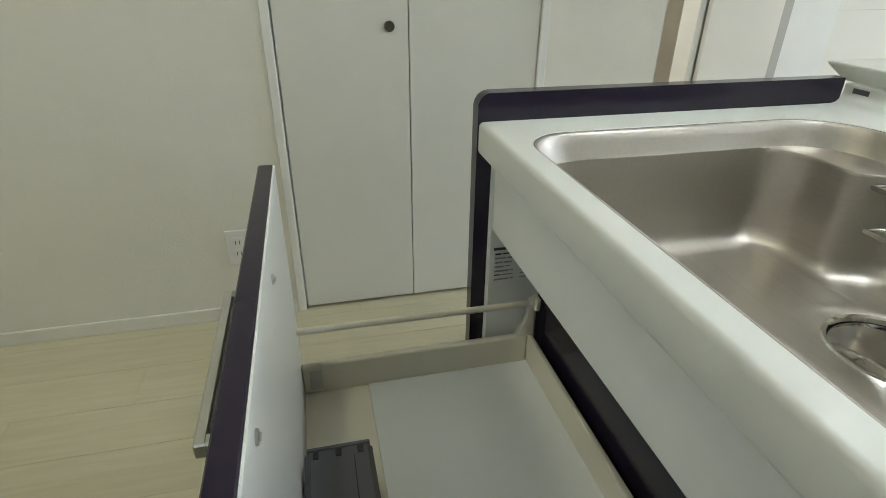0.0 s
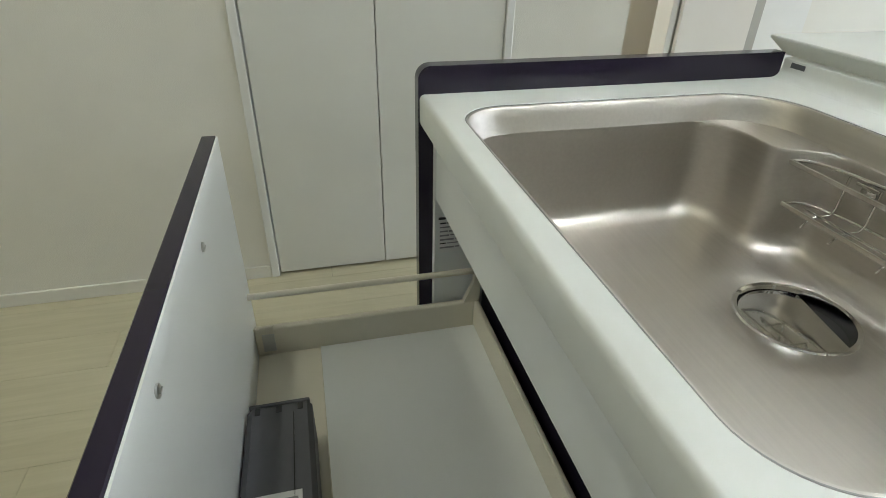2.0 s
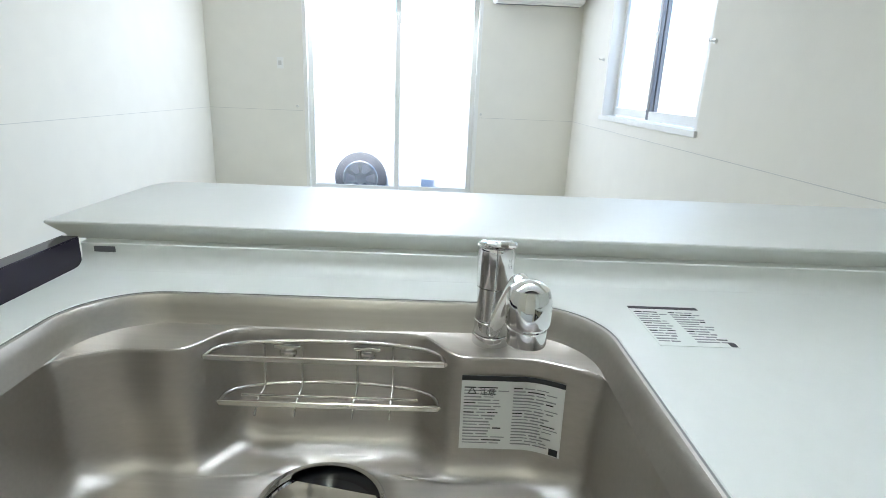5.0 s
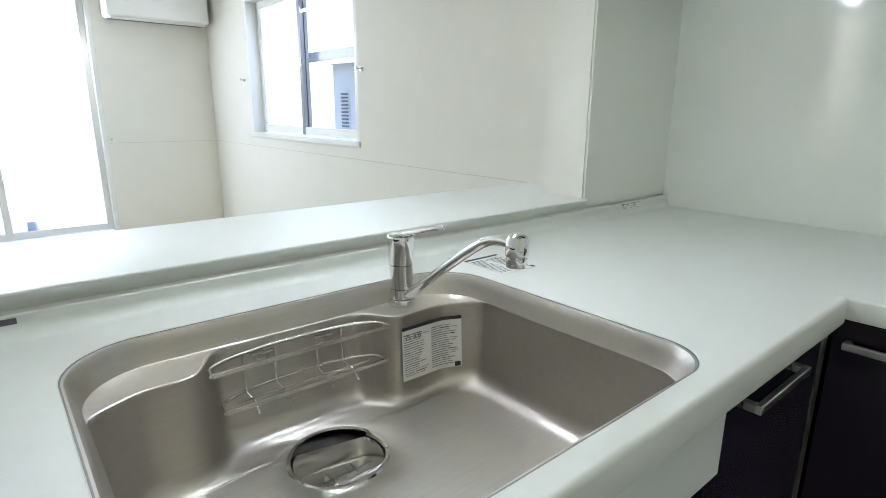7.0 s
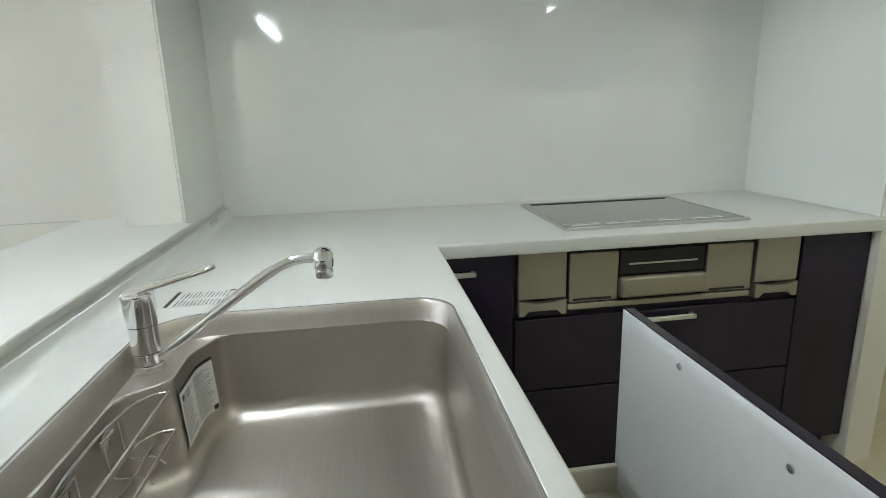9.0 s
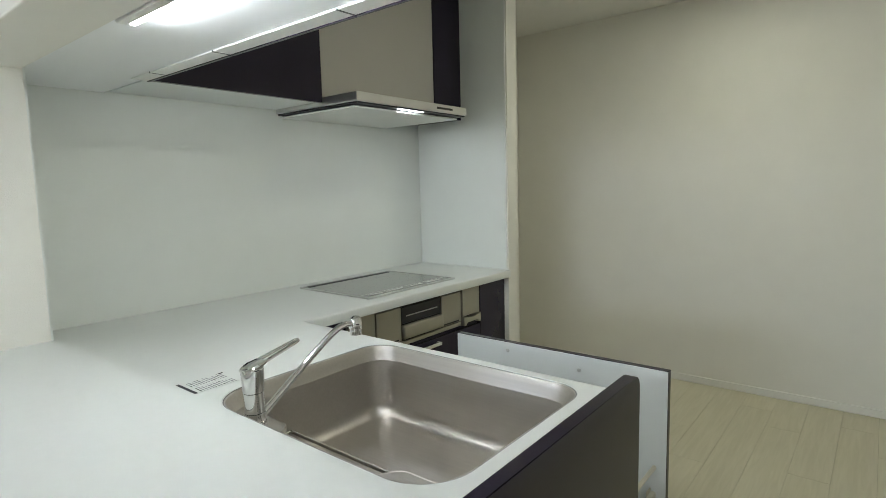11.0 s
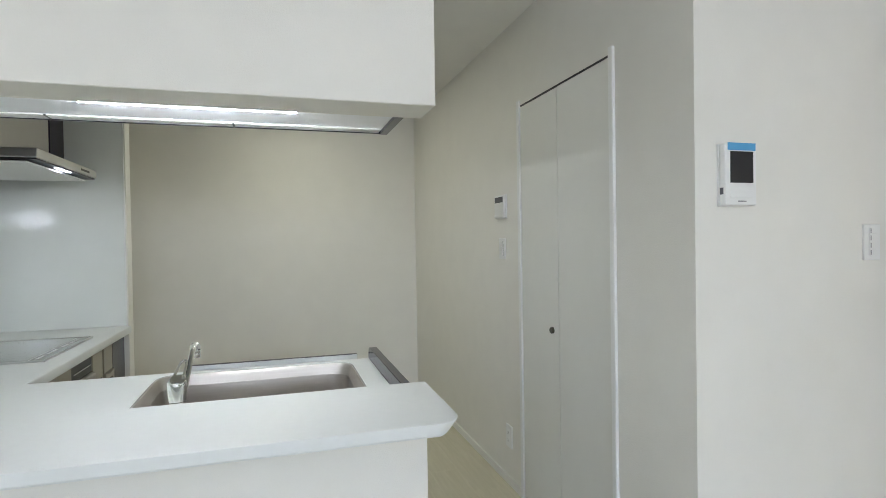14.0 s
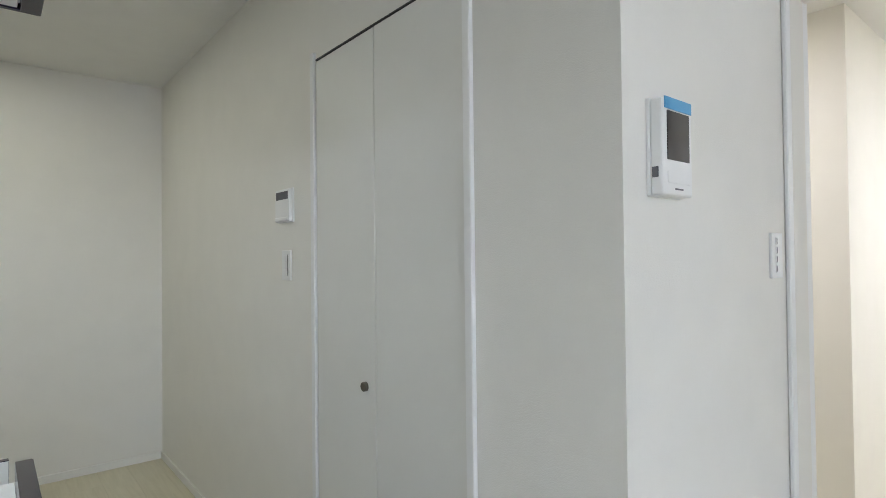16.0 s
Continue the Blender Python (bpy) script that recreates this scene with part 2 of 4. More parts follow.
solid("wall_stub", block(0.0, 0.456, -0.15, 0.0, 0, H), WALLPAPER, "short cream stub wall at the end of the bar", "wall", kind="structure")
solid("wall_bar", block(0.456, 1.835, -0.15, -0.005, 0, 0.886), WALLPAPER, "low papered wall under the bar top", "wall", kind="structure")
solid("bulkhead", block(0.456, 1.872, -0.15, 0.0, 1.667, H, 0.004), WALLPAPER, "white papered bulkhead hanging over the bar", "bulkhead", kind="structure")
# hall
solid("wall_hall_corner", block(4.80, 5.72, 0.035, 2.6, 0, H), WALLPAPER, "cream papered corner of the hall", "wall", kind="structure")
solid("wall_hall_east", block(5.72, 5.82, -2.6, 0.035, 0, H), WALLPAPER, "white hall wall with a door", "wall", kind="structure")
solid("wall_hall_south", block(RX + 0.1, 5.82, -2.7, -2.6, 0, H), WALLPAPER, "white hall end wall", "wall", kind="structure")
solid("wall_hall_north", block(RX - 0.16, 4.80, 2.5, 2.6, 0, H), WALLPAPER, "plain hall end wall", "wall", kind="structure")

# ---------------------------------------------------------------- worktop

SINK = (1.068, 1.745, 0.122, 0.673)   # rim of the sink: x0, x1, y0, y1
SC = (1.4065, 0.393)
NR = 288


def rounded(x0, x1, y0, y1, r, angle, centre):
    """The point of a rounded rectangle that lies at an angle from a centre."""
    cx, cy = (x0 + x1) / 2, (y0 + y1) / 2
    d = Vector((math.cos(angle), math.sin(angle)))
    lo, hi = 0.0, 2.0
    for _ in range(40):
        mid = (lo + hi) / 2
        px, py = centre[0] + d.x * mid - cx, centre[1] + d.y * mid - cy
        qx, qy = abs(px) - (x1 - x0) / 2 + r, abs(py) - (y1 - y0) / 2 + r
        out = math.hypot(max(qx, 0), max(qy, 0)) + min(max(qx, qy), 0) - r
        if out > 0:
            hi = mid
        else:
            lo = mid
    return lo


def smoothstep(a, b, v):
    v = min(1, max(0, (v - a) / (b - a)))
    return v * v * (3 - 2 * v)


ANGLES = [2 * math.pi * k / NR for k in range(NR)]
RIM = [rounded(*SINK, 0.105 if math.sin(a) < 0 else 0.072, a, SC) for a in ANGLES]   # the front corners are tighter


def back_line(x):
    """The front edge of the ledge at the back of the sink."""
    east = 0.070 * smoothstep(1.545, 1.605, x) + 0.036 * smoothstep(1.66, 1.750, x)
    west = 0.062 * (1 - smoothstep(1.250, 1.310, x)) + 0.030 * (1 - smoothstep(1.08, 1.17, x))
    return 0.143 + east + west


def basin_radius(k):
    a, r = ANGLES[k], RIM[k] - 0.018
    for _ in range(120):
        x, y = SC[0] + r * math.cos(a), SC[1] + r * math.sin(a)
        if y >= back_line(x):
            break
        r -= 0.002
    return r


BASIN = [basin_radius(k) for k in range(NR)]
for _ in range(3):
    BASIN = [min(RIM[k] - 0.018, 0.25 * BASIN[k - 1] + 0.5 * BASIN[k] + 0.25 * BASIN[(k + 1) % NR]) for k in range(NR)]


def ring(bm, radii, z, zs=None):
    return [bm.verts.new((SC[0] + radii[k] * math.cos(ANGLES[k]), SC[1] + radii[k] * math.sin(ANGLES[k]), z if zs is None else zs[k])) for k in range(NR)]


def skin(bm, rings):
    for a, b in zip(rings, rings[1:]):
        for k in range(NR):
            bm.faces.new((a[k], a[(k + 1) % NR], b[(k + 1) % NR], b[k]))


FOOT = BASIN[:]
for _ in range(22):
    FOOT = [0.25 * FOOT[k - 1] + 0.5 * FOOT[k] + 0.25 * FOOT[(k + 1) % NR] for k in range(NR)]
FOOT = [min(c, b + 0.018) for b, c in zip(BASIN, FOOT)]

worktop = thing("worktop", "white acrylic L-shaped kitchen worktop with low upstand", "worktop")
wt = bmesh.new()
X0, X1, Y0, Y1 = 0.80, EX, 0.018, 0.690


def to_rect(a):
    c, sn = math.cos(a), math.sin(a)
    best = 9.0
    if c > 1e-6:
        best = min(best, (X1 - SC[0]) / c)
    if c < -1e-6:
        best = min(best, (X0 - SC[0]) / c)
    if sn > 1e-6:
        best = min(best, (Y1 - SC[1]) / sn)
    if sn < -1e-6:
        best = min(best, (Y0 - SC[1]) / sn)
    return best


outer = ring(wt, [to_rect(a) for a in ANGLES], CZ)
for cx, cy in ((X0, Y0), (X0, Y1), (X1, Y0), (X1, Y1)):
    near = min(outer, key=lambda v: (v.co.x - cx) ** 2 + (v.co.y - cy) ** 2)
    near.co.x, near.co.y = cx, cy
lip0 = ring(wt, [r + 0.004 for r in RIM], CZ)
lip1 = ring(wt, [r + 0.0015 for r in RIM], CZ - 0.0025)
lip2 = ring(wt, [r + 0.0015 for r in RIM], CZ - 0.03)
skin(wt, [outer, lip0, lip1, lip2])
part("sink_surround", wt, MARBLE, worktop, smooth=30)
leg = bmesh.new()
box(leg, 0.0, 0.80, 0.018, 0.690, CZ - 0.04, CZ)
part("corner_slab", leg, MARBLE, worktop)
part("hob_slab", block(0.0, 0.630, 0.690, 2.105, CZ - 0.04, CZ), MARBLE, worktop)


def front_edge(y_axis, a0, a1, base):
    """A rounded front edge of the worktop, along x (y_axis False) or along y."""
    r, h = (0.007, 0.042) if y_axis else (0.008, 0.052)
    prof = [(0.0, 0.0), (0.022 - r, 0.0)]
    prof += [(0.022 - r + r * math.sin(q), -r + r * math.cos(q)) for q in [math.pi / 2 * k / 6 for k in range(1, 7)]]
    prof += [(0.022, 0.007 - h), (0.020, 0.002 - h), (0.015, -h), (0.0, -h)]
    bm = bmesh.new()
    ends = []
    for u in (a0, a1):
        ends.append([bm.verts.new((base + d, u, CZ + e) if y_axis else (u, base + d, CZ + e)) for d, e in prof])
    n = len(prof)
    for k in range(n):
        bm.faces.new((ends[0][k], ends[0][(k + 1) % n], ends[1][(k + 1) % n], ends[1][k]))
    bm.faces.new(ends[0])
    bm.faces.new(ends[1][::-1])
    return bm


part("front_edge", front_edge(False, 0.652, EX, 0.690), MARBLE, worktop, smooth=40)
part("front_edge", front_edge(True, 0.690, 2.105, 0.630), MARBLE, worktop, smooth=40)
up = bmesh.new()
uo = [(0.0, -0.04), (0.0, 0.035), (0.022, 0.035), (0.024, 0.0335), (0.024, 0.020)] + [(0.042 - 0.018 * math.cos(q), 0.0185 - 0.018 * math.sin(q)) for q in [radians(15 * k) for k in range(1, 7)]] + [(0.047, 0.0001), (0.047, -0.01), (0.017, -0.04)]
ends = [[up.verts.new((x, y, CZ + z)) for y, z in uo] for x in (0.007, EX)]
for k in range(len(uo)):
    q = (k + 1) % len(uo)
    up.faces.new((ends[0][k], ends[0][q], ends[1][q], ends[1][k]))
up.faces.new(ends[0])
up.faces.new(ends[1][::-1])
bmesh.ops.recalc_face_normals(up, faces=up.faces)
part("upstand", up, MARBLE, worktop, smooth=30)
part("maker_badge", block(1.772, 1.804, 0.0242, 0.0250, CZ + 0.021, CZ + 0.030, 0.0002), GREY, worktop, "small grey badge")

bartop = thing("bar_top", "pale bar top with rounded corners over the sink wall", "bar counter")
bo = []
for cx, cy, r, a0 in ((1.872 - 0.06, -0.340 + 0.06, 0.06, -90), (1.877 - 0.004, 0.010 - 0.004, 0.004, 0)):
    for k in range(9):
        q = radians(a0 + 90 * k / 8)
        bo.append((cx + r * math.cos(q), cy + r * math.sin(q)))
bo += [(0.456, 0.010), (0.456, -0.15), (0.30, -0.15), (0.30, -0.340)]
bo = [(x, y + 0.012) if y > -0.05 else (x, y) for x, y in bo]
bb = bmesh.new()
bring = []
for z, north, east, south in ((0.926, 0.0015, 0.0015, 0.003), (0.9245, 0.0, 0.0, 0.0005), (0.9215, 0.0, 0.0, 0.0), (0.9005, 0.018, 0.018, 0.0), (0.8952, 0.0195, 0.020, 0.004)):
    row = []
    for x, y in bo:
        qx = x - east * smoothstep(1.80, 1.86, x)
        qy = y - north if y > -0.05 else (y + south if y < -0.2 else y)
        row.append(bb.verts.new((qx, qy, z)))
    bring.append(row)
for r0, r1 in zip(bring, bring[1:]):
    for k in range(len(bo)):
        bb.faces.new((r0[k], r0[(k + 1) % len(bo)], r1[(k + 1) % len(bo)], r1[k]))
bb.faces.new(bring[0])
bb.faces.new(bring[-1][::-1])
bmesh.ops.recalc_face_normals(bb, faces=bb.faces)
part("board", bb, MARBLE, bartop, smooth=35)
part("support_strip", block(0.456, 1.83, -0.150, -0.001, 0.8865, 0.8950), TRIM, bartop)

# ---------------------------------------------------------------- sink
sink = thing("kitchen_sink", "brushed stainless kitchen sink set into the white worktop", "sink")
sb = bmesh.new()
gap = [RIM[k] - BASIN[k] for k in range(NR)]
led = [smoothstep(0.0195, 0.034, g) for g in gap]
LEDGE = CZ - 0.041    # height of the ledge inside the rim
FLOORZ = CZ - 0.206   # foot of the basin walls
skin(sb, [
    ring(sb, [r + 0.001 for r in RIM], CZ - 0.002),
    ring(sb, [r - 0.0025 for r in RIM], CZ - 0.0025),
    ring(sb, [r - 0.0050 for r in RIM], CZ - 0.0055),
    ring(sb, [r - 0.0095 for r in RIM], CZ - 0.018),
    ring(sb, [r - 0.0145 for r in RIM], CZ - 0.034),
    ring(sb, [RIM[k] - 0.0172 - 0.0006 * led[k] for k in range(NR)], LEDGE + 0.0008),
])
skin(sb, [
    ring(sb, [RIM[k] - 0.0172 - 0.0006 * led[k] for k in range(NR)], LEDGE + 0.0008),
    ring(sb, [RIM[k] - 0.0174 - 0.0036 * led[k] for k in range(NR)], LEDGE + 0.0002),
    ring(sb, [BASIN[k] + 0.0006 + 0.005 * led[k] for k in range(NR)], LEDGE - 0.0004),
])
skin(sb, [
    ring(sb, [BASIN[k] + 0.0006 + 0.005 * led[k] for k in range(NR)], LEDGE - 0.0004),
    ring(sb, [BASIN[k] + 0.0004 + 0.0016 * led[k] for k in range(NR)], 0, [LEDGE - 0.0030 + 0.0036 * led[k] for k in range(NR)]),
    ring(sb, [BASIN[k] + 0.0002 - 0.0006 * led[k] for k in range(NR)], 0, [LEDGE - 0.0060 + 0.0054 * led[k] for k in range(NR)]),
    ring(sb, [BASIN[k] - 0.0002 - 0.0010 * led[k] for k in range(NR)], 0, [LEDGE - 0.0090 + 0.0052 * led[k] for k in range(NR)]),
])
rows = [
    ring(sb, [BASIN[k] - 0.0002 - 0.0010 * led[k] for k in range(NR)], 0, [LEDGE - 0.0090 + 0.0052 * led[k] for k in range(NR)]),
    ring(sb, [b - 0.0013 for b in BASIN], LEDGE - 0.020),
    ring(sb, [b - 0.0026 for b in BASIN], LEDGE - 0.042),
    ring(sb, [b - 0.0045 for b in BASIN], LEDGE - 0.075),
    ring(sb, [b - 0.0062 for b in BASIN], FLOORZ + 0.052),
]
for step in range(9):
    q = radians(90 * step / 8)
    rows.append(ring(sb, [b + (c - b) * step / 8 - 0.0066 - 0.034 * (1 - math.cos(q)) for b, c in zip(BASIN, FOOT)], FLOORZ + 0.034 * (1 - math.sin(q))))
DRAIN = (1.417, 0.272)


def drain_ring(r, z):
    return [sb.verts.new((DRAIN[0] + r * math.cos(a), DRAIN[1] + r * math.sin(a), z)) for a in ANGLES]


for q in (0.2, 0.4, 0.6, 0.8):
    rows.append([sb.verts.new(((1 - q) * (SC[0] + (FOOT[k] - 0.0406) * math.cos(a)) + q * (DRAIN[0] + 0.0815 * math.cos(a)), (1 - q) * (SC[1] + (FOOT[k] - 0.0406) * math.sin(a)) + q * (DRAIN[1] + 0.0815 * math.sin(a)), FLOORZ + (CZ - 0.2110 - FLOORZ) * q)) for k, a in enumerate(ANGLES)])
rows += [drain_ring(0.0815, CZ - 0.2110), drain_ring(0.0790, CZ - 0.2130), drain_ring(0.077, CZ - 0.218), drain_ring(0.075, CZ - 0.26), drain_ring(0.01, CZ - 0.262)]
skin(sb, rows)
part("basin", sb, STEEL, sink, smooth=38)
seal = bmesh.new()
skin(seal, [ring(seal, [r + 0.0026 for r in RIM], CZ - 0.0010), ring(seal, [r + 0.0018 for r in RIM], CZ - 0.0012), ring(seal, [r + 0.0004 for r in RIM], CZ - 0.0016)])
part("rim_seal", seal, SEALGREY, sink, "thin dark joint round the rim")
dr = bmesh.new()
lathe(dr, (DRAIN[0], DRAIN[1], CZ - 0.2125), [(0.0775, -0.004), (0.0805, 0.0005), (0.078, 0.0025), (0.073, 0.001), (0.071, -0.012), (0.0712, -0.02)], 48, False)
part("drain_ring", dr, CHROME, sink, "polished drain ring", smooth=40)
lid = bmesh.new()
prism(lid, [(DRAIN[0] + 0.070 * math.cos(radians(-47 + 5.0 * k)), DRAIN[1] + 0.070 * math.sin(radians(-47 + 5.0 * k))) for k in range(0, 51)], CZ - 0.222, CZ - 0.219)
part("strainer_lid", lid, CHROME, sink, "mirror steel strainer lid", smooth=30)
# black disc just below the lid gives the open drain its darkness
part("drain_dark", lathe(bmesh.new(), (DRAIN[0], DRAIN[1], CZ - 0.234), [(0.0745, 0), (0.0745, 0.002)], 32), BLACK, sink)

# ---------------------------------------------------------------- wire rack
rack = thing("sink_rack", "steel wire sponge rack hooked at the back of the sink", "rack")
for z, half, front, rr, cx in ((0.806, 0.151, 0.209, 0.0030, 1.4225), (0.744, 0.141, 0.211, 0.0026, 1.4185)):
    arc = [(cx - half * math.cos(math.pi * k / 16), front - 0.006 - (front - 0.154) * math.sin(math.pi * k / 16) ** 0.6, z) for k in range(17)]
    part("back_rail", tube(bmesh.new(), arc, rr, 8), WIRE, rack, smooth=60)
    part("front_bar", block(cx - half, cx + half, front - 0.007, front - 0.0035, z - 0.004, z + 0.004, 0.001, 1), WIRE, rack, "flat front bar")
part("inner_rail", tube(bmesh.new(), [(1.305, 0.186, 0.744), (1.535, 0.186, 0.744)], 0.0022, 6), WIRE, rack, smooth=60)
for x in (1.340, 1.388, 1.462, 1.512):
    part("wire", tube(bmesh.new(), [(x, 0.156, 0.803), (x, 0.158, 0.752), (x, 0.164, 0.742), (x, 0.196, 0.742), (x, 0.210, 0.728)], 0.0015, 6), WIRE, rack, smooth=60)
for x in (1.375, 1.482):
    part("suction_pad", tube(bmesh.new(), [(x, 0.147, 0.790), (x, 0.152, 0.790), (x, 0.156, 0.790)], [0.010, 0.012, 0.007], 16), WIRE, rack, smooth=60)
    part("hook_plate", block(x - 0.018, x + 0.018, 0.154, 0.158, 0.797, 0.802, 0.001, 1), WIRE, rack)

# ---------------------------------------------------------------- tap
tap = thing("kitchen_tap", "chrome single-lever kitchen tap with angled spout", "tap", at=(0, 0, 0))
BX, BY, BZ = 1.211, 0.157, CZ - 0.041
part("base_flange", lathe(bmesh.new(), (BX, BY, BZ), [(0.0245, 0.0), (0.0250, 0.001), (0.0250, 0.012), (0.0244, 0.0135), (0.0230, 0.014)], 40), CHROME, tap, smooth=25)
part("swivel_ring", lathe(bmesh.new(), (BX, BY, BZ), [(0.0222, 0.0145), (0.0232, 0.0150), (0.0230, 0.0325), (0.0222, 0.0330)], 40), CHROME, tap, smooth=25)
part("column", lathe(bmesh.new(), (BX, BY, BZ), [(0.0216, 0.0335), (0.0222, 0.0340), (0.0212, 0.055), (0.0220, 0.0780), (0.0214, 0.0785)], 40), CHROME, tap, smooth=25)
part("cap", lathe(bmesh.new(), (BX, BY, BZ), [(0.0222, 0.0795), (0.0228, 0.0800), (0.0242, 0.112), (0.0246, 0.129), (0.0240, 0.1325), (0.020, 0.1345), (0.006, 0.136)], 40), CHROME, tap, smooth=25)
SD = Vector((0.03, 1.0, 0)).normalized()


def along(d, z):
    v = Vector((BX, BY, 0)) + SD * d
    return (v.x, v.y, z)


part("spout", tube(bmesh.new(), [along(0.004, BZ + 0.012), along(0.05, BZ + 0.044), along(0.10, BZ + 0.080), along(0.16, BZ + 0.122), along(0.20, BZ + 0.149), along(0.222, BZ + 0.162), along(0.242, BZ + 0.170), along(0.262, BZ + 0.173), along(0.284, BZ + 0.172)], [0.0090, 0.0088, 0.0085, 0.0082, 0.0080, 0.0080, 0.0080, 0.0080, 0.0084], 20), CHROME, tap, smooth=60)
part("spout_head", lathe(bmesh.new(), (*along(0.292, 0)[:2], BZ + 0.140), [(0.0125, 0.0), (0.0145, 0.0008), (0.0150, 0.002), (0.0150, 0.0135), (0.0142, 0.0145), (0.0142, 0.016), (0.0165, 0.0168), (0.0170, 0.019), (0.0170, 0.030), (0.0163, 0.038), (0.0138, 0.0445), (0.008, 0.0485), (0.002, 0.050)], 32), CHROME, tap, smooth=25)
LD = Vector((0.02, 1.0, 0)).normalized()
LS = Vector((LD.y, -LD.x, 0))
lv = bmesh.new()
rings = []
for d, h, w, th in ((-0.0235, 0.1285, 0.012, 0.007), (-0.016, 0.130, 0.019, 0.011), (0.0, 0.1335, 0.0225, 0.013), (0.014, 0.1375, 0.0205, 0.011), (0.026, 0.1410, 0.0165, 0.009)):
    o = Vector((BX, BY, BZ + h)) + LD * d
    row = []
    for a, b in ((-1, -0.2), (-0.8, -0.5), (0.8, -0.5), (1, -0.2), (1, 0.2), (0.8, 0.5), (0.4, 0.40), (-0.4, 0.40), (-0.8, 0.5), (-1, 0.2)):
        row.append(lv.verts.new(o + LS * a * w + Vector((0, 0, b * th))))
    rings.append(row)
for r0, r1 in zip(rings, rings[1:]):
    for k in range(10):
        lv.faces.new((r0[k], r1[k], r1[(k + 1) % 10], r0[(k + 1) % 10]))
lv.faces.new(rings[0])
lv.faces.new(rings[-1][::-1])
loop = [(0.022, -0.0125), (0.055, -0.0108), (0.092, -0.0090), (0.108, -0.0078), (0.117, -0.0050), (0.120, 0.0), (0.117, 0.0050), (0.108, 0.0078), (0.092, 0.0090), (0.055, 0.0108), (0.022, 0.0125)]
tube(lv, [Vector((BX, BY, BZ + 0.1350 + 0.265 * d)) + LD * d + LS * a for d, a in loop], [0.0040] * 2 + [0.0036] * 7 + [0.0040] * 2, 10)
bmesh.ops.recalc_face_normals(lv, faces=lv.faces)
part("lever", lv, CHROME, tap, smooth=28)


# ---------------------------------------------------------------- base cabinets
def handle(y_axis, a0, a1, out, z, parent):
    """A flat bar handle with two feet; out is the face of the door."""
    bm = bmesh.new()
    for u0, u1, d0, d1 in ((a0, a1, 0.016, 0.026), (a0, a0 + 0.012, 0.0, 0.018), (a1 - 0.012, a1, 0.0, 0.018)):
        if y_axis:
            box(bm, out + d0, out + d1, u0, u1, z - 0.007, z + 0.007, 0.0015, 1)
        else:
            box(bm, u0, u1, out + d0, out + d1, z - 0.007, z + 0.007, 0.0015, 1)
    return part("handle", bm, ALUMINIUM, parent, "satin aluminium bar handle")


FX = 0.594    # carcass face of the hob run
hobcab = thing("hob_cabinet", "dark gloss hob base cabinet with two wide drawers", "cabinet", at=(0, 0, 0))
part("body", block(0.05, FX, 0.935, 1.86, 0.09, 0.815), DARK, hobcab)
part("plinth", block(0.05, FX - 0.05, 0.62, 2.10, 0.0, 0.09), BLACK, hobcab)
for z0, z1, hz, a0, a1 in ((0.375, 0.606, 0.584, 1.292, 1.505), (0.095, 0.369, 0.322, 1.287, 1.50)):
    d = part("drawer_front", block(FX, FX + 0.02, 0.937, 1.858, z0, z1, 0.0015, 1), DARK, hobcab)
    handle(True, a0, a1, FX + 0.02, hz, d)
sidecab = thing("corner_cabinet", "dark gloss corner door with a short handle", "cabinet")
part("body", block(0.05, FX, 0.655, 0.933, 0.09, 0.815), DARK, sidecab)
dd = part("door", block(FX, FX + 0.02, 0.690, 0.931, 0.095, 0.812, 0.0015, 1), DARK, sidecab)
handle(True, 0.712, 0.818, FX + 0.02, 0.765, dd)
endcab = thing("end_cabinet", "narrow dark gloss filler cabinet beside the wing wall", "cabinet")
part("body", block(0.05, FX + 0.02, 1.862, 2.10, 0.09, 0.815, 0.0015, 1), DARK, endcab)


def spice_drawer(y0, y1):
    ob = thing("spice_drawer", "champagne pull-out spice drawer with curved grip beside the hob", "drawer", "spice drawers beside the hob")
    part("front", block(FX + 0.001, FX + 0.022, y0 + 0.002, y1 - 0.002, 0.67, 0.812, 0.002, 1), CHAMPAGNE, ob)
    bm = bmesh.new()
    n = 10
    lo, hi = [], []
    for k in range(n + 1):
        u = y0 + 0.003 + (y1 - y0 - 0.006) * k / n
        sag = 0.016 * math.sin(math.pi * k / n)
        arch = 0.014 if 0.14 < k / n < 0.86 else 0.0
        hi.append((u, 0.668 - sag * 0.6))
        lo.append((u, 0.622 + arch))
    for (u0, h0), (u1, h1), (w0, l0), (w1, l1) in zip(hi, hi[1:], lo, lo[1:]):
        vs = [bm.verts.new((x, u, z)) for x in (FX + 0.001, FX + 0.030) for u, z in ((u0, h0), (u1, h1), (w1, l1), (w0, l0))]
        bm.faces.new(vs[:4][::-1])
        bm.faces.new(vs[4:])
        for k in range(4):
            bm.faces.new((vs[k], vs[(k + 1) % 4], vs[4 + (k + 1) % 4], vs[4 + k]))
    bmesh.ops.remove_doubles(bm, verts=bm.verts, dist=1e-5)
    part("grip", bm, CHAMPAGNE, ob)
    return ob


spice_drawer(0.945, 1.095)
spice_drawer(1.703, 1.853)

